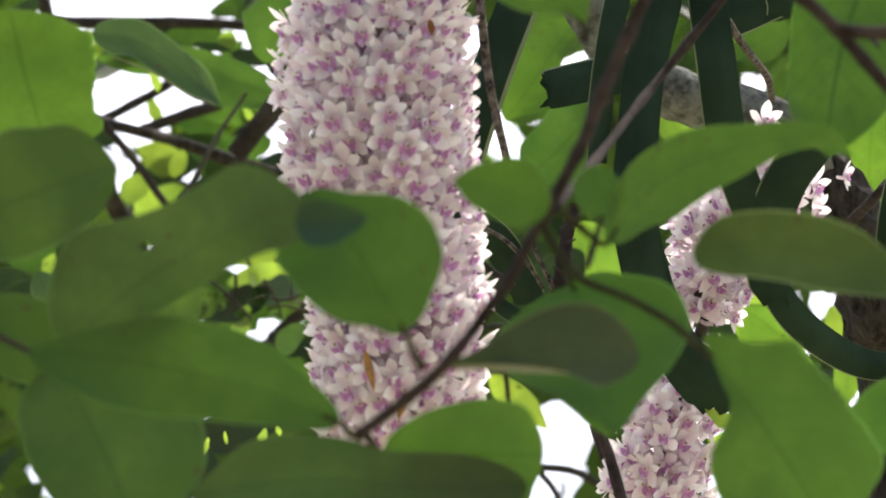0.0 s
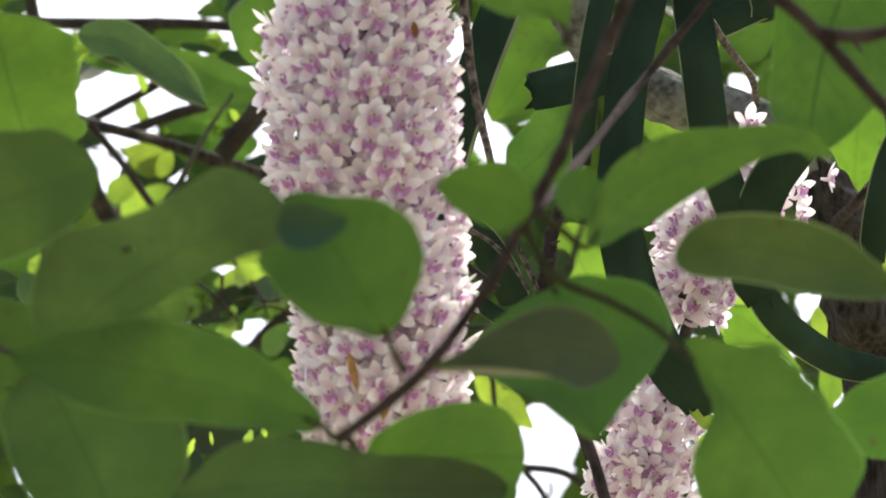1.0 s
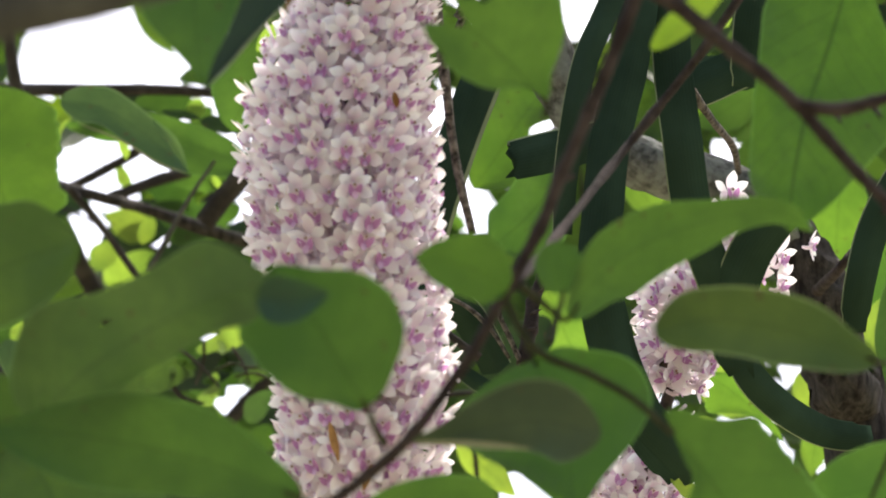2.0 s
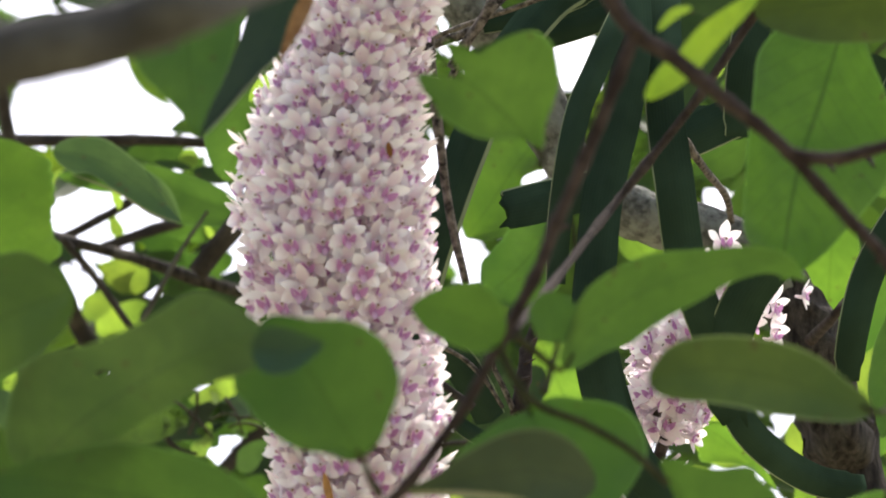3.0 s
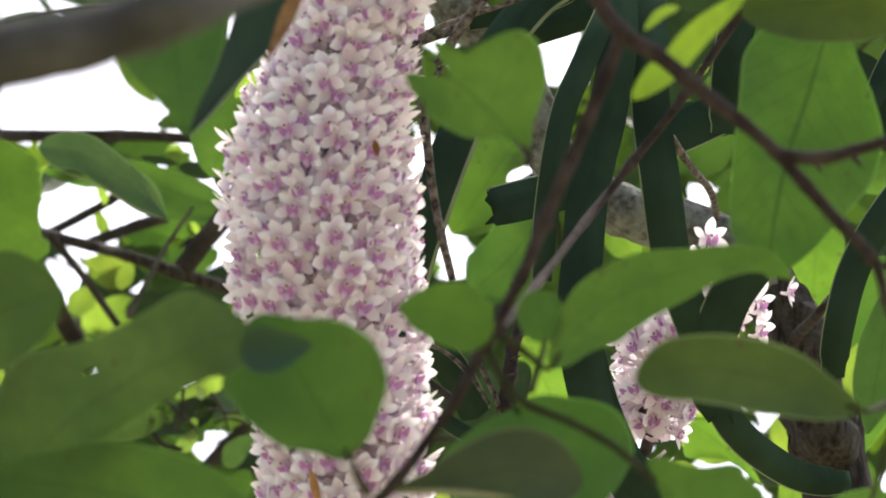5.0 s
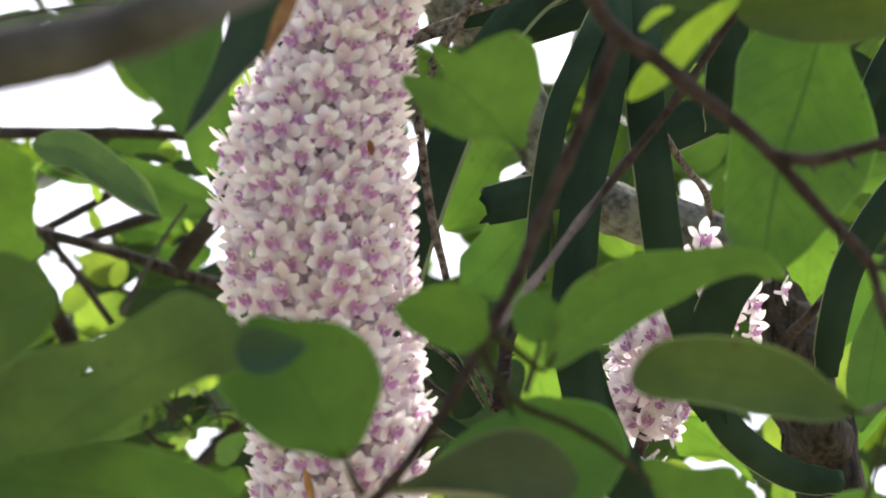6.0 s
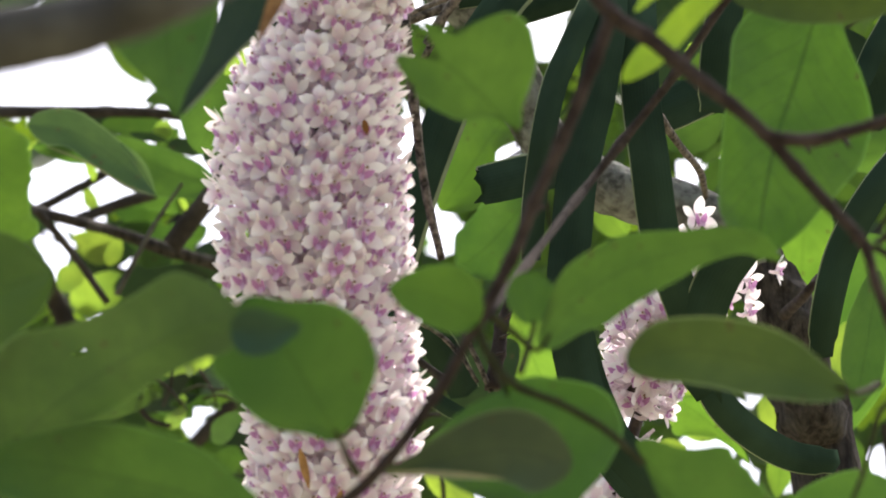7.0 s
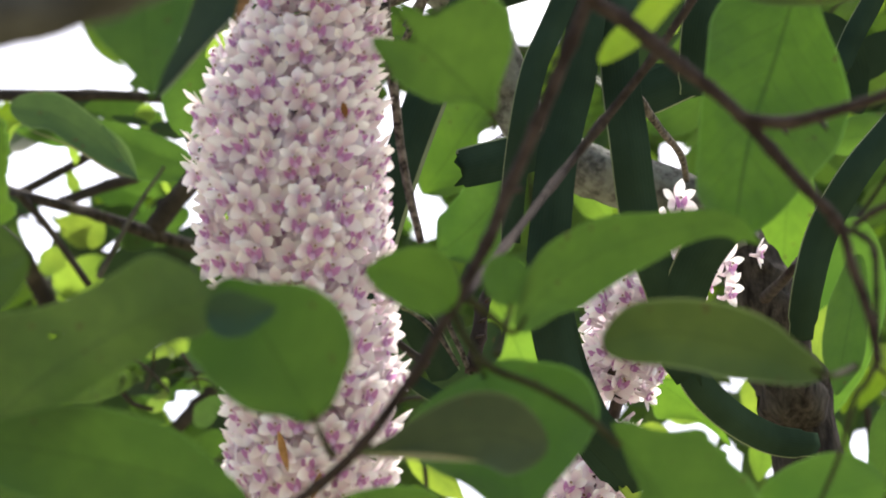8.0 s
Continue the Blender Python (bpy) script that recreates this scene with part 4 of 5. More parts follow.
stem("twig", back_tree, LIMB, [(-0.1197, 2.7962, 2.9506), (-0.1426, 2.8091, 2.9230), (-0.1731, 2.8220, 2.8952)], 0.0080, 0.0092)
stem("twig", back_tree, LIMB, [(-0.0791, 2.6428, 2.7354), (-0.1109, 2.6525, 2.7146), (-0.1391, 2.6651, 2.6873)], 0.0046, 0.0046)
blade(back_tree, LEAF_DARK, [(-0.2202, 2.3485, 2.7577), (-0.1976, 2.3413, 2.7495), (-0.1745, 2.3377, 2.7335), (-0.1563, 2.3347, 2.7162), (-0.1452, 2.3297, 2.7033)], (9.3, 12.5, 11.5, 9.6, 6.8, 3.9), (10.8, 8.7, 9.8, 10.1, 8.5, 5.4), tip=0.7, cup=(0.3, 0.1))
leaf(back_tree, LEAF, (-0.2203, 2.5774, 2.8755), (-0.2062, 2.5831, 2.8634), 0.0128, blunt=0.7)
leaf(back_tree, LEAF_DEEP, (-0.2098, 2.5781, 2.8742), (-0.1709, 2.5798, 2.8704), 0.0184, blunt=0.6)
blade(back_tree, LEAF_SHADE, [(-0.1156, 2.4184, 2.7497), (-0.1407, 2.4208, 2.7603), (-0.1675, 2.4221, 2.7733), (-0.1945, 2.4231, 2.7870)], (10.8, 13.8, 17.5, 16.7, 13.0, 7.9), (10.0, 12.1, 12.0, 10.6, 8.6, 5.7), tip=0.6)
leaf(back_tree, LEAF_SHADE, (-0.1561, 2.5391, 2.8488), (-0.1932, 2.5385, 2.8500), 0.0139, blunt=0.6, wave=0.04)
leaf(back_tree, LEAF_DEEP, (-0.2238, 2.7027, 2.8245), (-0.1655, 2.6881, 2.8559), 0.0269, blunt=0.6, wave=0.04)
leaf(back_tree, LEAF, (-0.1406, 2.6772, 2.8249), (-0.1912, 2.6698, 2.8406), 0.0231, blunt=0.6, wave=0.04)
leaf(back_tree, LEAF_YELLOW_LIT, (-0.2034, 2.7109, 2.8613), (-0.2108, 2.7245, 2.8323), 0.0184, blunt=0.95, wave=0.04)
leaf(back_tree, LEAF_YELLOW_LIT, (-0.1895, 2.6884, 2.8280), (-0.2207, 2.6824, 2.8408), 0.0225, blunt=0.95, wave=0.05)
leaf(back_tree, LEAF_YELLOW_LIT, (-0.1383, 2.6576, 2.8397), (-0.1509, 2.6507, 2.8543), 0.0108, blunt=0.7, wave=0.05)
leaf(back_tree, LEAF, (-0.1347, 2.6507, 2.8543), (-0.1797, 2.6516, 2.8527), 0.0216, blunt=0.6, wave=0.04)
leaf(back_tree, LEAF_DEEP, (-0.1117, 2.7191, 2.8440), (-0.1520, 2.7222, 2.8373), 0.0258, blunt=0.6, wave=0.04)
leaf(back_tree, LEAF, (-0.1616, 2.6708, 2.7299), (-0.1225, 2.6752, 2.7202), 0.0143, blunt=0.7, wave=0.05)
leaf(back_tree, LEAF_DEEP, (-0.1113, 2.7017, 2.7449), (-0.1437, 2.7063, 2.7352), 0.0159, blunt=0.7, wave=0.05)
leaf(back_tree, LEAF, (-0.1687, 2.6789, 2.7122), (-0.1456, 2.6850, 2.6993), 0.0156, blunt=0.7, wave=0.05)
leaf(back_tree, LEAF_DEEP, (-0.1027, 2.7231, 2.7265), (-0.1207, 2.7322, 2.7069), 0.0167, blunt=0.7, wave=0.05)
leaf(back_tree, LEAF, (0.1927, 2.5891, 2.8505), (0.1769, 2.5995, 2.8282), 0.0141, blunt=0.7, wave=0.05)
leaf(back_tree, LEAF_YELLOW_LIT, (-0.1902, 2.7462, 2.8402), (-0.2198, 2.7555, 2.8200), 0.0259, blunt=0.7, wave=0.05)
leaf(back_tree, LEAF_SHADE, (-0.0944, 2.2547, 2.7511), (-0.1194, 2.2768, 2.7039), 0.0473, blunt=0.6)
leaf(back_tree, LEAF_DEEP, (-0.1501, 2.5022, 2.8192), (-0.1227, 2.5042, 2.8149), 0.0109, blunt=0.7)
leaf(back_tree, LEAF, (-0.1303, 2.6069, 2.8121), (-0.1455, 2.6118, 2.8019), 0.0120, blunt=0.7)
leaf(back_tree, LEAF_YELLOW_LIT, (-0.1920, 2.6174, 2.7898), (-0.1843, 2.6099, 2.8058), 0.0106, blunt=0.7)
leaf(back_tree, LEAF_YELLOW_LIT, (-0.2438, 2.6880, 2.9105), (-0.2512, 2.6949, 2.8956), 0.0132, blunt=0.7)
leaf(back_tree, LEAF_YELLOW_LIT, (-0.1214, 2.6353, 2.7514), (-0.1533, 2.6395, 2.7424), 0.0177, blunt=0.7)
strap(orchid, [(0.0779, 1.9064, 2.5221), (0.0590, 1.8874, 2.5078), (0.0431, 1.8679, 2.4944), (0.0305, 1.8480, 2.4818)], 0.0189, ragged=True)
leaf(back_tree, LEAF_PALE, (0.0572, 2.4190, 2.6710), (0.0760, 2.4385, 2.6292), 0.0312, blunt=0.6)
leaf(back_tree, LEAF_YELLOW_LIT, (0.1845, 2.4465, 2.6121), (0.1423, 2.4389, 2.6283), 0.0351, blunt=0.6)
leaf(back_tree, LEAF_LIT, (0.2261, 2.3834, 2.7476), (0.2213, 2.4190, 2.6710), 0.0358, blunt=0.6)
leaf(back_tree, LEAF, (0.2536, 2.2954, 2.6639), (0.2349, 2.3428, 2.5624), 0.0466, blunt=0.6)

stem("twig", back_tree, LIMB, [(0.0268, 2.6935, 2.6265), (0.0621, 2.6954, 2.6227), (0.0904, 2.7040, 2.6042)], 0.0029, 0.0023)
stem("twig", back_tree, LIMB, [(0.0356, 2.6942, 2.6249), (0.0462, 2.6995, 2.6137), (0.0551, 2.7070, 2.5977)], 0.0023, 0.0021)
stem("twig", back_tree, TWIG, [(0.0553, 2.0928, 2.4182), (0.0608, 2.0998, 2.4032), (0.0691, 2.1114, 2.3782)], 0.0023, 0.0023)
stem("twig", back_tree, LIMB, [(0.0149, 2.4547, 2.5945), (0.0166, 2.4630, 2.5768), (0.0176, 2.4685, 2.5651)], 0.0016, 0.0011)
leaf(back_tree, LEAF_YELLOW_LIT, (-0.2076, 2.5953, 2.8371), (-0.1977, 2.6046, 2.8173), 0.0092, blunt=0.9, wave=0.08, turn=25)
leaf(back_tree, LEAF, (-0.2349, 2.5340, 2.8325), (-0.1865, 2.5380, 2.8239), 0.0117, blunt=0.8)
leaf(back_tree, LEAF_YELLOW_LIT, (-0.1513, 2.5170, 2.8418), (-0.1565, 2.5229, 2.8292), 0.0117, blunt=0.7)
leaf(back_tree, LEAF_YELLOW_LIT, (-0.0877, 2.2010, 2.7306), (-0.1027, 2.2071, 2.7173), 0.0109, blunt=0.7)
leaf(back_tree, LEAF_YELLOW_LIT, (-0.2101, 2.7369, 2.8058), (-0.2182, 2.7224, 2.8367), 0.0221, blunt=0.95, wave=0.06)
leaf(back_tree, LEAF_YELLOW_LIT, (-0.1109, 2.6428, 2.7354), (-0.1497, 2.6443, 2.7322), 0.0141, blunt=0.7)
leaf(back_tree, LEAF_YELLOW_LIT, (0.0052, 2.4561, 2.5915), (0.0393, 2.4692, 2.5636), 0.0182, blunt=0.8)
leaf(back_tree, LEAF_PALE, (0.2147, 2.4486, 2.6077), (0.2083, 2.4643, 2.5738), 0.0169, blunt=0.7, wave=0.06)
leaf(back_tree, LEAF_YELLOW_LIT, (0.1563, 2.4519, 2.6004), (0.1351, 2.4550, 2.5938), 0.0162, blunt=0.7)
leaf(back_tree, LEAF_YELLOW_LIT, (0.2104, 2.5450, 2.6731), (0.2172, 2.5578, 2.6453), 0.0136, blunt=0.7)
leaf(back_tree, LEAF_YELLOW_LIT, (0.2426, 2.5371, 2.6900), (0.2393, 2.5228, 2.7207), 0.0136, blunt=0.7)

leaf(back_tree, STRAP, (0.2136, 2.0432, 2.6606), (0.2333, 2.0647, 2.6145), 0.0268, blunt=0.7)
leaf(back_tree, STRAP, (0.2688, 2.1497, 2.7042), (0.2242, 2.1629, 2.6761), 0.0208, blunt=0.6)
leaf(back_tree, LEAF_SHADE, (0.2815, 2.2745, 2.7089), (0.2318, 2.2784, 2.7004), 0.0248, blunt=0.7)
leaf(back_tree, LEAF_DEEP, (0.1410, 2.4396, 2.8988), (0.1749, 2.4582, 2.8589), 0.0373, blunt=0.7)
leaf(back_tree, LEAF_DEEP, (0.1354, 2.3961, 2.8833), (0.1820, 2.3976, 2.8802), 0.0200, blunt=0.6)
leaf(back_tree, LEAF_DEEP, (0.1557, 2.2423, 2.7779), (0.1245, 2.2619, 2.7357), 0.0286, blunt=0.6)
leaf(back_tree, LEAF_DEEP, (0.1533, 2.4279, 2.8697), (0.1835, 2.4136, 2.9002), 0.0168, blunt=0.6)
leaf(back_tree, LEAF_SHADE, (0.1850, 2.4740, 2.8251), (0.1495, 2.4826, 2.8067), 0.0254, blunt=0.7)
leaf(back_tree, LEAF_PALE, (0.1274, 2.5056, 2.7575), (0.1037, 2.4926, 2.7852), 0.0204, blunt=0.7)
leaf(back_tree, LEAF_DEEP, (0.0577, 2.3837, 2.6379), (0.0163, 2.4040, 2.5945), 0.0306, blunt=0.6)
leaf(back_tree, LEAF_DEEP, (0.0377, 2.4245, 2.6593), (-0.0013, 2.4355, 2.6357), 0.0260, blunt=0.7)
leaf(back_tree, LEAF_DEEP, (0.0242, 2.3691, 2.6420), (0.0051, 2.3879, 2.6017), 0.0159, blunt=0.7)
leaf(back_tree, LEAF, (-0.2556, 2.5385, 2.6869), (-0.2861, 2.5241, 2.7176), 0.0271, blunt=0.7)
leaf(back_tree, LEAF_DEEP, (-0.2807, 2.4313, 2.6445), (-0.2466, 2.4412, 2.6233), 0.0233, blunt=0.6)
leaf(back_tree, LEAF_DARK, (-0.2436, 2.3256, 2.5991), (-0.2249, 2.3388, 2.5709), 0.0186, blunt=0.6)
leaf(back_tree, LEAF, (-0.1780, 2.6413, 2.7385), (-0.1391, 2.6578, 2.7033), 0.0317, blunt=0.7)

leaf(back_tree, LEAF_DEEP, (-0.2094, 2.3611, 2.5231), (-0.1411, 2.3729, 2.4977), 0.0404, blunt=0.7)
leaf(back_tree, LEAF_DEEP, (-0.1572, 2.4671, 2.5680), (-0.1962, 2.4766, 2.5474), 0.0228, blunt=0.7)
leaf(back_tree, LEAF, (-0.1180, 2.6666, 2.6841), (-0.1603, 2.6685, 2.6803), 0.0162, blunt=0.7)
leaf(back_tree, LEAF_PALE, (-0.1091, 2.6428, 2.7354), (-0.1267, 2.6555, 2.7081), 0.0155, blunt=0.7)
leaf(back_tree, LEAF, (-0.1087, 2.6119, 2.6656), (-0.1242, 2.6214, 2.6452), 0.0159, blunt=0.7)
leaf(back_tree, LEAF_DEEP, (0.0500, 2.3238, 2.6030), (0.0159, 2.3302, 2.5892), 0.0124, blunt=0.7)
leaf(back_tree, LEAF_YELLOW_LIT, (0.1464, 2.3670, 2.5103), (0.1256, 2.3644, 2.5160), 0.0143, blunt=0.7)
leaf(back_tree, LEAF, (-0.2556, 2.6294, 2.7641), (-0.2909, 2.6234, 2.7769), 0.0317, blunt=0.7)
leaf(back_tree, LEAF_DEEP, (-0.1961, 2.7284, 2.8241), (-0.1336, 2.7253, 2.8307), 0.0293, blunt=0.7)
leaf(back_tree, LEAF, (-0.1743, 2.6697, 2.8136), (-0.1401, 2.6576, 2.8397), 0.0216, blunt=0.7)
stem("twig", back_tree, LIMB, [(0.2827, 2.5529, 2.6562), (0.2847, 2.5629, 2.6347), (0.2868, 2.5758, 2.6069)], 0.0023, 0.0021)
leaf(back_tree, LEAF, (0.3105, 2.5558, 2.6499), (0.2952, 2.5758, 2.6069), 0.0204, blunt=0.7)
leaf(back_tree, LEAF, (0.2630, 2.5558, 2.6499), (0.2732, 2.5758, 2.6069), 0.0136, blunt=0.7)
stem("twig", back_tree, LIMB, [(-0.1403, 2.5328, 2.6992), (-0.1352, 2.5385, 2.6869), (-0.1377, 2.5456, 2.6715)], 0.0011, 0.0009)
stem("twig", back_tree, ROOT, [(-0.1302, 2.5450, 2.6731), (-0.1166, 2.5439, 2.6751), (-0.1030, 2.5445, 2.6740)], 0.0011, 0.0008)

blade(back_tree, LEAF_LIT, [(0.0147, 2.3694, 2.7124), (0.0303, 2.3722, 2.7380), (0.0434, 2.3760, 2.7614), (0.0567, 2.3811, 2.7821)], (12.8, 16.5, 19.9, 23.6, 24.9, 18.2), (16.4, 18.4, 16.6, 7.6, 11.6, 14.3), tip=0.8, wave=0.05)
blade(back_tree, LEAF, [(0.0661, 2.3281, 2.7063), (0.0549, 2.3257, 2.6877), (0.0405, 2.3233, 2.6692), (0.0232, 2.3202, 2.6523)], (10.5, 16.8, 21.6, 24.5, 22.0, 15.5), (12.2, 16.6, 18.5, 17.5, 16.9, 15.4), tip=0.7, wave=0.05)
blade(back_tree, LEAF_OLIVE, [(-0.2114, 2.5362, 2.6626), (-0.1794, 2.5109, 2.6576), (-0.1479, 2.4864, 2.6509)], (8.1, 11.7, 12.7, 9.0), (11.7, 13.9, 13.0, 9.4), nl=20, nw=8)
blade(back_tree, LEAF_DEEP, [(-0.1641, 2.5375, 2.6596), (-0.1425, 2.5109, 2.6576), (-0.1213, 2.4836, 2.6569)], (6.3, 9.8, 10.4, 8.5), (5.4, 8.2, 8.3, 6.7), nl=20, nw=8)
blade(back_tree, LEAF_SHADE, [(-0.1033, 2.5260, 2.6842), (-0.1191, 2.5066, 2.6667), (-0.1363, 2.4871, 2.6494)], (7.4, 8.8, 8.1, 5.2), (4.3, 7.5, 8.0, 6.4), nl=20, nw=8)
blade(back_tree, LEAF_YELLOW_LIT, [(-0.1506, 2.5282, 2.6795), (-0.1342, 2.5031, 2.6743), (-0.1114, 2.4776, 2.6699)], (3.4, 4.8, 5.4, 4.2), (4.3, 6.3, 6.0, 4.2), nl=20, nw=8)
blade(back_tree, LEAF_YELLOW_LIT, [(-0.1489, 2.5418, 2.6504), (-0.1409, 2.5172, 2.6439), (-0.1339, 2.4906, 2.6419)], (5.0, 5.8, 5.5, 3.7), (3.2, 3.9, 3.5, 2.6), nl=20, nw=8)
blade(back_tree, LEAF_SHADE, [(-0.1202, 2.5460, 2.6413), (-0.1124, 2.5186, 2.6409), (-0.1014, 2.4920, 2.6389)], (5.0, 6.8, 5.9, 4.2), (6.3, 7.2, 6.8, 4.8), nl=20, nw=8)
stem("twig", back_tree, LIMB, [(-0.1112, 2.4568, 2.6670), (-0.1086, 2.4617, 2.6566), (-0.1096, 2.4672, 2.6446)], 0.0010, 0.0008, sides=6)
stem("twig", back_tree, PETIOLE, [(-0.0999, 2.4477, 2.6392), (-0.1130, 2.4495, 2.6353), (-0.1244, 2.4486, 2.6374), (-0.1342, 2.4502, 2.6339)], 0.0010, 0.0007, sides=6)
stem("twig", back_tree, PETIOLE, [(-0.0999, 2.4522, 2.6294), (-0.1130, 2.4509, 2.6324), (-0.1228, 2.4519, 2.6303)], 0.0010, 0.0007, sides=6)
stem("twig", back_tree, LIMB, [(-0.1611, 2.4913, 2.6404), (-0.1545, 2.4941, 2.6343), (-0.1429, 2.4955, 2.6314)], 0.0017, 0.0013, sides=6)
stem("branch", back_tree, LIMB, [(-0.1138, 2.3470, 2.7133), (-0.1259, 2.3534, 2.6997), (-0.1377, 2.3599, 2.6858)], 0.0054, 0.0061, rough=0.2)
blade(back_tree, LEAF_YELLOW_LIT, [(0.2148, 2.2070, 2.5306), (0.2216, 2.2088, 2.5506), (0.2278, 2.2094, 2.5735)], (5.1, 7.9, 8.1, 6.9), (9.0, 8.8, 7.4, 4.8), nl=20, nw=8)
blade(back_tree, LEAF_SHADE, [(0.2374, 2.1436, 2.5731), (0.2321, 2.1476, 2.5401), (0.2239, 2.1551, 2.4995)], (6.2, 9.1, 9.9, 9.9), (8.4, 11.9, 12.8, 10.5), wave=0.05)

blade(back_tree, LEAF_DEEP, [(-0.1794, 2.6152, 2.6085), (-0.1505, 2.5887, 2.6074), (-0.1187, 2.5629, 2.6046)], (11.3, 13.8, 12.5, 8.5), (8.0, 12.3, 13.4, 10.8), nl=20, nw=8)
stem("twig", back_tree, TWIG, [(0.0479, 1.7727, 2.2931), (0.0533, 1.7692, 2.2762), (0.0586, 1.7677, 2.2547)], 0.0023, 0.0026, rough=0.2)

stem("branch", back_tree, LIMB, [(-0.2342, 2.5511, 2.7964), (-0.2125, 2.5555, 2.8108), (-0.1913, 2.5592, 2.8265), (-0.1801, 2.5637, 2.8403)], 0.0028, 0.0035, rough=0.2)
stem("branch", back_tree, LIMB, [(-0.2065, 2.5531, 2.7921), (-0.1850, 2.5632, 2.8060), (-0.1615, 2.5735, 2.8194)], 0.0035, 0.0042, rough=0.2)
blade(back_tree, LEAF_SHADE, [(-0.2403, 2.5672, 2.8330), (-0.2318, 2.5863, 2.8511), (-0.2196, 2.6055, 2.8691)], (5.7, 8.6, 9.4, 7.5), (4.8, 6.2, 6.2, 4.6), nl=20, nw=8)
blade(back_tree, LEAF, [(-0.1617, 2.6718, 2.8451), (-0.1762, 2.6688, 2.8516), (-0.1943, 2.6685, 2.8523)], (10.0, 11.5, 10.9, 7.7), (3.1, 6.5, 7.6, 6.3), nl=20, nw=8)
blade(back_tree, LEAF_YELLOW_LIT, [(-0.2238, 2.6446, 2.7852), (-0.2177, 2.6408, 2.7933), (-0.2070, 2.6383, 2.7988)], (5.6, 7.8, 7.2, 5.2), (7.8, 9.1, 9.1, 7.2), nl=20, nw=8)

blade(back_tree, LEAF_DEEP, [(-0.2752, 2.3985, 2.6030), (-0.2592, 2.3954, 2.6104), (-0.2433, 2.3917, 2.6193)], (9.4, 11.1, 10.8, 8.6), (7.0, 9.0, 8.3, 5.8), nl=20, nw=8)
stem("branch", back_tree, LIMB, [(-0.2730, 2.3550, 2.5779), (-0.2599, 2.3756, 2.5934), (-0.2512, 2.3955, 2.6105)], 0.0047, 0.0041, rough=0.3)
blade(back_tree, LEAF_YELLOW_LIT, [(-0.2560, 2.4802, 2.6662), (-0.2520, 2.4787, 2.6698), (-0.2494, 2.4760, 2.6759)], (3.3, 4.6, 4.7, 3.4), (3.1, 4.3, 4.5, 3.8), nl=16, nw=8)

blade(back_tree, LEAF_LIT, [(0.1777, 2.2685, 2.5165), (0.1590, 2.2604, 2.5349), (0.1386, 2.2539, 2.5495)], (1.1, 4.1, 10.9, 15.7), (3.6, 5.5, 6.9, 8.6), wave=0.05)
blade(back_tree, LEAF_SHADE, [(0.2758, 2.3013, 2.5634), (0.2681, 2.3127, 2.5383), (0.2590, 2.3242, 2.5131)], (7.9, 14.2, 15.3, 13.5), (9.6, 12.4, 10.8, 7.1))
blade(back_tree, LEAF_YELLOW_LIT, [(-0.1353, 2.4691, 2.6407), (-0.1364, 2.4892, 2.6448), (-0.1394, 2.5094, 2.6489)], (2.3, 2.0), (2.3, 2.0), nl=12, nw=6)
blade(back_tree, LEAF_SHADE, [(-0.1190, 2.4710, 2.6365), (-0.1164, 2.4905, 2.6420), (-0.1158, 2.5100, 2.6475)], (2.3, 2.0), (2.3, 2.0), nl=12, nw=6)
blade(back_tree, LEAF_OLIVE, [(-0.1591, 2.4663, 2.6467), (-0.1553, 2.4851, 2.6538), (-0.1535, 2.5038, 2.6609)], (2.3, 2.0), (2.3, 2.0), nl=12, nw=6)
blade(back_tree, LEAF_YELLOW_LIT, [(-0.1306, 2.4646, 2.6503), (-0.1325, 2.4814, 2.6617), (-0.1365, 2.4981, 2.6731)], (2.3, 2.0), (2.3, 2.0), nl=12, nw=6)
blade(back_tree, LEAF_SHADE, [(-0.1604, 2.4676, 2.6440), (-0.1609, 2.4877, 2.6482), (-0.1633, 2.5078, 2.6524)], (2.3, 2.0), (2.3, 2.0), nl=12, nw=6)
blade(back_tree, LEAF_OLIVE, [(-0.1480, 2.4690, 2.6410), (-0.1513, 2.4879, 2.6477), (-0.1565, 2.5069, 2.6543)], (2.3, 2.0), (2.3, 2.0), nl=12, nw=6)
blade(back_tree, LEAF_YELLOW_LIT, [(-0.1356, 2.4698, 2.6391), (-0.1368, 2.4897, 2.6439), (-0.1400, 2.5095, 2.6486)], (2.3, 2.0), (2.3, 2.0), nl=12, nw=6)
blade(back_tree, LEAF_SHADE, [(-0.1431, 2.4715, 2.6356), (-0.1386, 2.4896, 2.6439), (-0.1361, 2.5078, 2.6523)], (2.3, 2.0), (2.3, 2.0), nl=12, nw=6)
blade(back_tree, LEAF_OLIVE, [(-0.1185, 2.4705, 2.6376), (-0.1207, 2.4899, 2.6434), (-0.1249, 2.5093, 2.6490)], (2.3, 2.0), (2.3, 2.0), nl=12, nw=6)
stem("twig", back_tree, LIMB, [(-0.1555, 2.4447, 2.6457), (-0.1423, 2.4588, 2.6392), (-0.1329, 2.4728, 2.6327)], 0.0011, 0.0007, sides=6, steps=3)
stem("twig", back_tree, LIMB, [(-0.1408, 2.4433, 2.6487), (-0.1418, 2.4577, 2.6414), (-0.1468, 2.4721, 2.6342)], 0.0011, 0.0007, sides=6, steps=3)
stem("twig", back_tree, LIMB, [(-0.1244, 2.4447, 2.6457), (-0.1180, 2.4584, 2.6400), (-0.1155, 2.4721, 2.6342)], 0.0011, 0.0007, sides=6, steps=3)

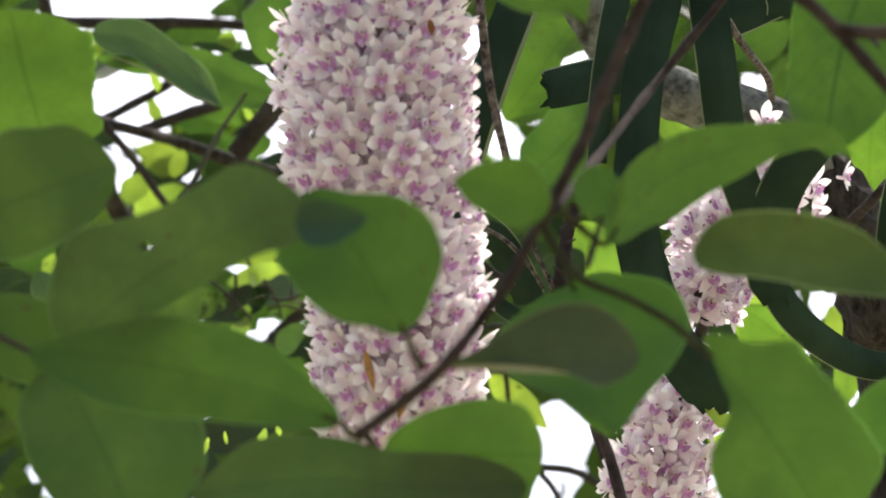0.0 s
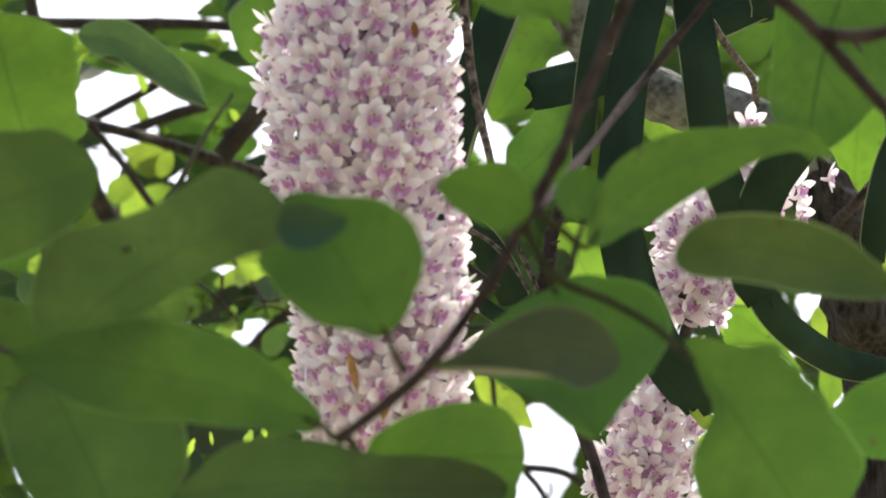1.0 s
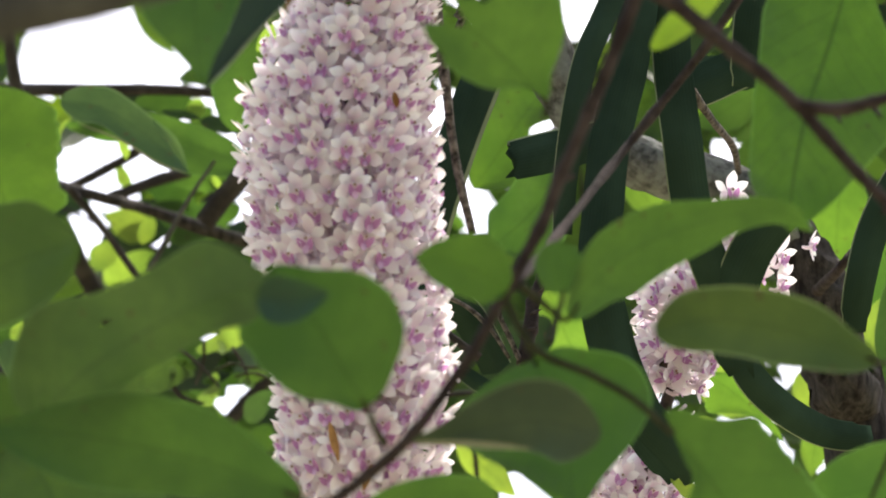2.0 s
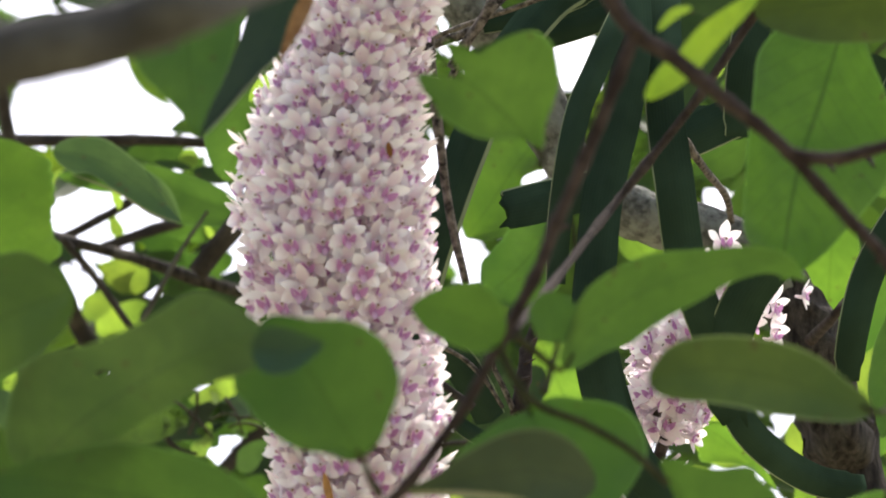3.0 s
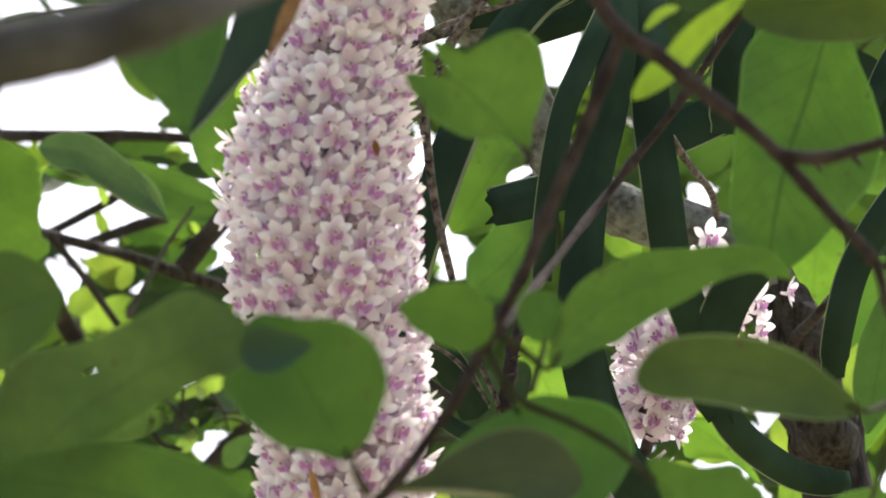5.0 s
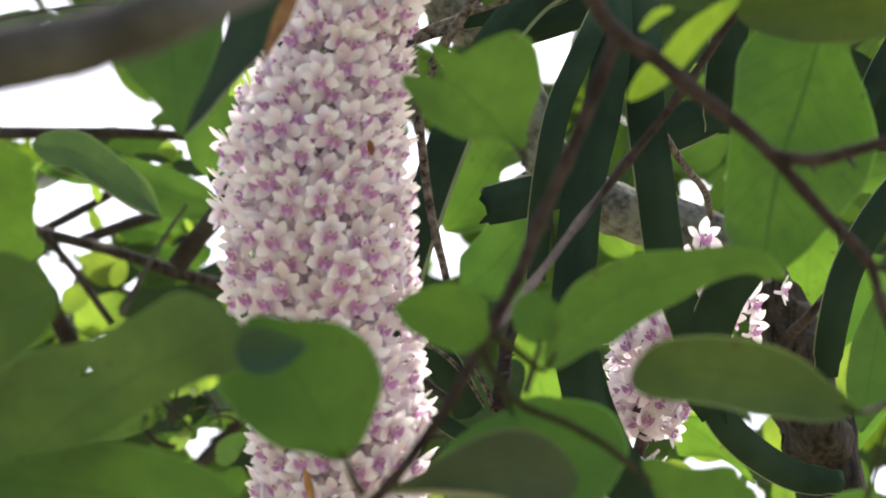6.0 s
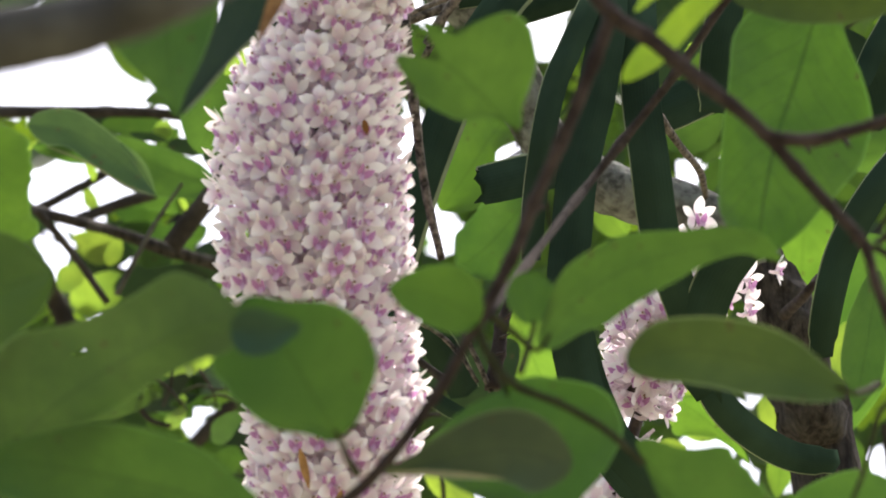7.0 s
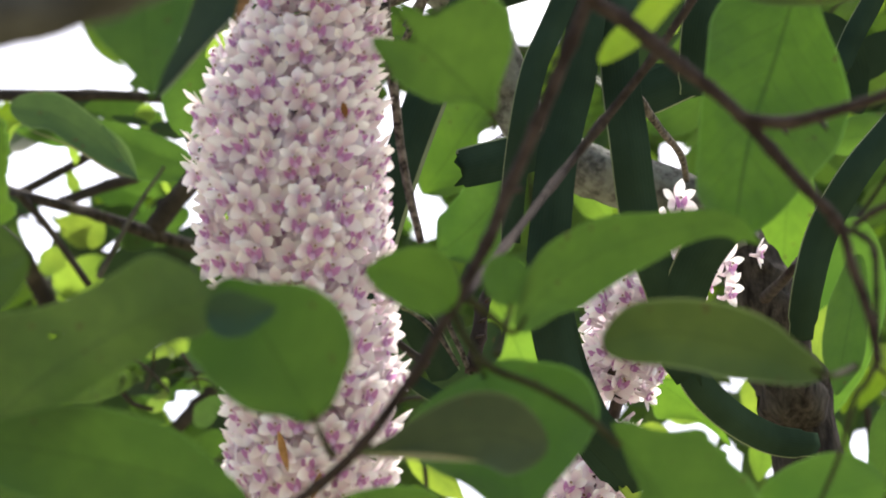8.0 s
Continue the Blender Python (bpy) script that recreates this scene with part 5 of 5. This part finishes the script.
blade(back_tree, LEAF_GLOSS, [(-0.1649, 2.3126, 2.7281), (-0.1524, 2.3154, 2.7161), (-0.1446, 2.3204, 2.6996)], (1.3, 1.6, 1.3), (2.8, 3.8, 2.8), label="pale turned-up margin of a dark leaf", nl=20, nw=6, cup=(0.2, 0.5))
blade(back_tree, LEAF_MARGIN_GLARE, [(-0.2096, 2.3360, 2.7373), (-0.1834, 2.3327, 2.7244), (-0.1644, 2.3300, 2.7105), (-0.1462, 2.3253, 2.7009)], (0.5, 0.6, 0.6), (0.5, 0.6, 0.6), label="pale margin of a dark leaf", nl=20, nw=4)
blade(back_tree, LEAF_YELLOW_LIT, [(0.0979, 1.8630, 2.3361), (0.1055, 1.8648, 2.3320), (0.1134, 1.8666, 2.3280)], (1.5, 2.5, 2.2), (2.9, 4.4, 2.9))
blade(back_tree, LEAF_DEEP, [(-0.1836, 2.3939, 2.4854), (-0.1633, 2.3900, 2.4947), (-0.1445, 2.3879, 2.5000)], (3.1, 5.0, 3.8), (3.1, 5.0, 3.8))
blade(back_tree, LEAF_YELLOW_LIT, [(-0.1411, 2.2405, 2.4686), (-0.1435, 2.2424, 2.4643), (-0.1464, 2.2448, 2.4589)], (1.2, 2.1, 1.5), (1.2, 1.8, 1.2))
blade(back_tree, LEAF_YELLOW_LIT, [(-0.1329, 2.2391, 2.4718), (-0.1323, 2.2406, 2.4686), (-0.1317, 2.2420, 2.4654)], (0.6, 0.9, 0.6), (0.6, 0.9, 0.6))
blade(back_tree, LEAF_YELLOW_LIT, [(-0.1116, 2.2385, 2.4735), (-0.1128, 2.2402, 2.4697), (-0.1146, 2.2418, 2.4659)], (1.5, 2.4, 2.4), (1.2, 2.1, 2.1))
blade(back_tree, LEAF_YELLOW_LIT, [(-0.1057, 2.2381, 2.4746), (-0.1046, 2.2393, 2.4719), (-0.1040, 2.2407, 2.4686)], (1.2, 1.5, 0.9), (1.2, 1.5, 0.9))
blade(back_tree, LEAF_YELLOW_LIT, [(-0.0789, 2.2389, 2.4729), (-0.0807, 2.2410, 2.4681), (-0.0822, 2.2434, 2.4627)], (1.5, 2.7, 1.8), (1.2, 2.1, 1.5))
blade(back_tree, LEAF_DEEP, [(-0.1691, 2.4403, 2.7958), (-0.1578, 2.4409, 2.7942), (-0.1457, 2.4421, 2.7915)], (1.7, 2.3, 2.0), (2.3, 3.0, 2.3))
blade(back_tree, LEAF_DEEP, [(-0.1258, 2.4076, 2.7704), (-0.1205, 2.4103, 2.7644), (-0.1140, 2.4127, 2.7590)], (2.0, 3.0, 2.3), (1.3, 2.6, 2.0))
blade(back_tree, LEAF_YELLOW_LIT, [(-0.1959, 2.4657, 2.7887), (-0.1926, 2.4679, 2.7838), (-0.1912, 2.4704, 2.7783)], (2.4, 3.0, 2.4), (2.0, 3.0, 2.0))
blade(back_tree, LEAF_YELLOW_LIT, [(-0.1380, 2.4381, 2.7520), (-0.1354, 2.4394, 2.7489), (-0.1340, 2.4411, 2.7453)], (1.7, 2.3, 1.7), (1.7, 2.3, 1.7))
blade(back_tree, LEAF_YELLOW_LIT, [(0.1467, 2.2222, 2.7390), (0.1504, 2.2212, 2.7413), (0.1540, 2.2199, 2.7440)], (0.9, 2.1, 1.5), (0.9, 2.1, 1.2))

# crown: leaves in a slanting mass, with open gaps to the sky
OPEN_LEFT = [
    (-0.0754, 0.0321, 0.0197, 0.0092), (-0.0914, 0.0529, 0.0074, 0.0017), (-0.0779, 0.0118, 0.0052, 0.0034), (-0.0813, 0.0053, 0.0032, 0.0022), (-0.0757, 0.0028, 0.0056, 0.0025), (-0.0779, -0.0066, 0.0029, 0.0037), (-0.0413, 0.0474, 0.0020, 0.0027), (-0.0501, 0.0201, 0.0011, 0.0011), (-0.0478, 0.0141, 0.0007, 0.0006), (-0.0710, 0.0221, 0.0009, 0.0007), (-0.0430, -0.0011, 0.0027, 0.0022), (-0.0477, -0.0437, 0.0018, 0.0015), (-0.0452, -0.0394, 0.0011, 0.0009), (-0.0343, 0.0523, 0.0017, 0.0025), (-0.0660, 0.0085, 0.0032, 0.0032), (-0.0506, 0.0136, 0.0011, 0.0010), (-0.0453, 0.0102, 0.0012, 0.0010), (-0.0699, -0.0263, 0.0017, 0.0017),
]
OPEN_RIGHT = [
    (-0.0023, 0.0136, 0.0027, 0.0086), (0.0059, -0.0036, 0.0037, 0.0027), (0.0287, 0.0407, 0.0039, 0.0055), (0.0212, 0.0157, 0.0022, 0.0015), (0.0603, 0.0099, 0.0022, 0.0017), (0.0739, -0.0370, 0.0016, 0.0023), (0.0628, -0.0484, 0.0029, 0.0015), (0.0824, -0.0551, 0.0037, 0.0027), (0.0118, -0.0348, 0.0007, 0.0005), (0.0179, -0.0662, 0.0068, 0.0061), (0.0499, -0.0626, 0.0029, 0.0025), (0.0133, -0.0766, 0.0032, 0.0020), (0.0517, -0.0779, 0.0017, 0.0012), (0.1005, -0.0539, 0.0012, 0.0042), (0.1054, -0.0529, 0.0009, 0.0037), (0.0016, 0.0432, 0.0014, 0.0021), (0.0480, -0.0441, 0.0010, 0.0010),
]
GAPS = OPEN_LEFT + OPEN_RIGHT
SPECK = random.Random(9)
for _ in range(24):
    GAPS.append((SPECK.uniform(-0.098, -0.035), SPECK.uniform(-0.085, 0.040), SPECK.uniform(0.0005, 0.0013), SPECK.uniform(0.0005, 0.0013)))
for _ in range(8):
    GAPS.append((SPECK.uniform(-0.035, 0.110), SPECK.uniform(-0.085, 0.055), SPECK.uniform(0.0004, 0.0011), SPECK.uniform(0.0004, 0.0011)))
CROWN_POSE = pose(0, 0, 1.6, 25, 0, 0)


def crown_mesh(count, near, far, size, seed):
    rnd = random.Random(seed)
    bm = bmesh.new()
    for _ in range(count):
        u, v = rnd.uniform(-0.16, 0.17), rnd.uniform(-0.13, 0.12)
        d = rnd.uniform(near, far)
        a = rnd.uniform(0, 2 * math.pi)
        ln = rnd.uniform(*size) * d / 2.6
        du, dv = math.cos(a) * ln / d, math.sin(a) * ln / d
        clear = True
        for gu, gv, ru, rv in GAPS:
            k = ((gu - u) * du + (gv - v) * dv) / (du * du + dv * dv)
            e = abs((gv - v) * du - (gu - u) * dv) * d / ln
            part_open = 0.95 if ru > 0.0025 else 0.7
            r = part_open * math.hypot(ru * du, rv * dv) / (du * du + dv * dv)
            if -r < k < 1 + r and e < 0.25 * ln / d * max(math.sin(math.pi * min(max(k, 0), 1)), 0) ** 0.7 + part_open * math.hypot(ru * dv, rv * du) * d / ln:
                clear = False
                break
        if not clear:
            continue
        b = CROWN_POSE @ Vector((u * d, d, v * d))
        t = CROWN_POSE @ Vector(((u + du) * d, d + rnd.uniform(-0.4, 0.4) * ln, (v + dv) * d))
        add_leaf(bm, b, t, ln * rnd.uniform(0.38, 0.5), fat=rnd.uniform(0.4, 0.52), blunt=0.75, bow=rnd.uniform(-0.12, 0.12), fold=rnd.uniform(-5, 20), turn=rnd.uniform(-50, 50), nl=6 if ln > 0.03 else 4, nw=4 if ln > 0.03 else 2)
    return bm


for layer in ((1100, 3.4, 5.0, (0.05, 0.09), 11, CROWN), (1600, 3.6, 5.2, (0.03, 0.07), 17, CROWN), (1500, 2.95, 3.6, (0.025, 0.05), 12, CROWN), (3200, 3.0, 4.1, (0.014, 0.030), 13, CROWN), (1200, 3.2, 4.1, (0.008, 0.014), 15, CROWN), (650, 2.9, 3.9, (0.015, 0.045), 14, CROWN_YELLOW_LIT)):
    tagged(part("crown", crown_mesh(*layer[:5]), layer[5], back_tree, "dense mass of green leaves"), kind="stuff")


# leaves added out of view above the nearer tree, to shade and dapple it
rnd = random.Random(21)
bm = bmesh.new()
for n in range(800):
    b = Vector((rnd.uniform(-0.7, 0.8), rnd.uniform(0.9, 2.3), rnd.uniform(2.78, 3.35)))
    # denser clump that keeps the sun off the lower left leaves
    if n > 680:
        b = Vector((rnd.gauss(0.05, 0.10), rnd.gauss(1.5, 0.10), rnd.uniform(2.8, 3.2)))
    elif noise.noise(b * 3.1) < -0.2:
        continue
    a = rnd.uniform(0, 2 * math.pi)
    ln = rnd.uniform(0.06, 0.11)
    add_leaf(bm, b, b + Vector((math.cos(a) * ln, math.sin(a) * ln, rnd.uniform(-0.03, 0.03))), ln * 0.55, blunt=0.65, bow=rnd.uniform(-0.1, 0.1), nl=6, nw=4)
tagged(part("crown", bm, CROWN, tree, "unseen leaves added over the branch to shade it"), kind="stuff")

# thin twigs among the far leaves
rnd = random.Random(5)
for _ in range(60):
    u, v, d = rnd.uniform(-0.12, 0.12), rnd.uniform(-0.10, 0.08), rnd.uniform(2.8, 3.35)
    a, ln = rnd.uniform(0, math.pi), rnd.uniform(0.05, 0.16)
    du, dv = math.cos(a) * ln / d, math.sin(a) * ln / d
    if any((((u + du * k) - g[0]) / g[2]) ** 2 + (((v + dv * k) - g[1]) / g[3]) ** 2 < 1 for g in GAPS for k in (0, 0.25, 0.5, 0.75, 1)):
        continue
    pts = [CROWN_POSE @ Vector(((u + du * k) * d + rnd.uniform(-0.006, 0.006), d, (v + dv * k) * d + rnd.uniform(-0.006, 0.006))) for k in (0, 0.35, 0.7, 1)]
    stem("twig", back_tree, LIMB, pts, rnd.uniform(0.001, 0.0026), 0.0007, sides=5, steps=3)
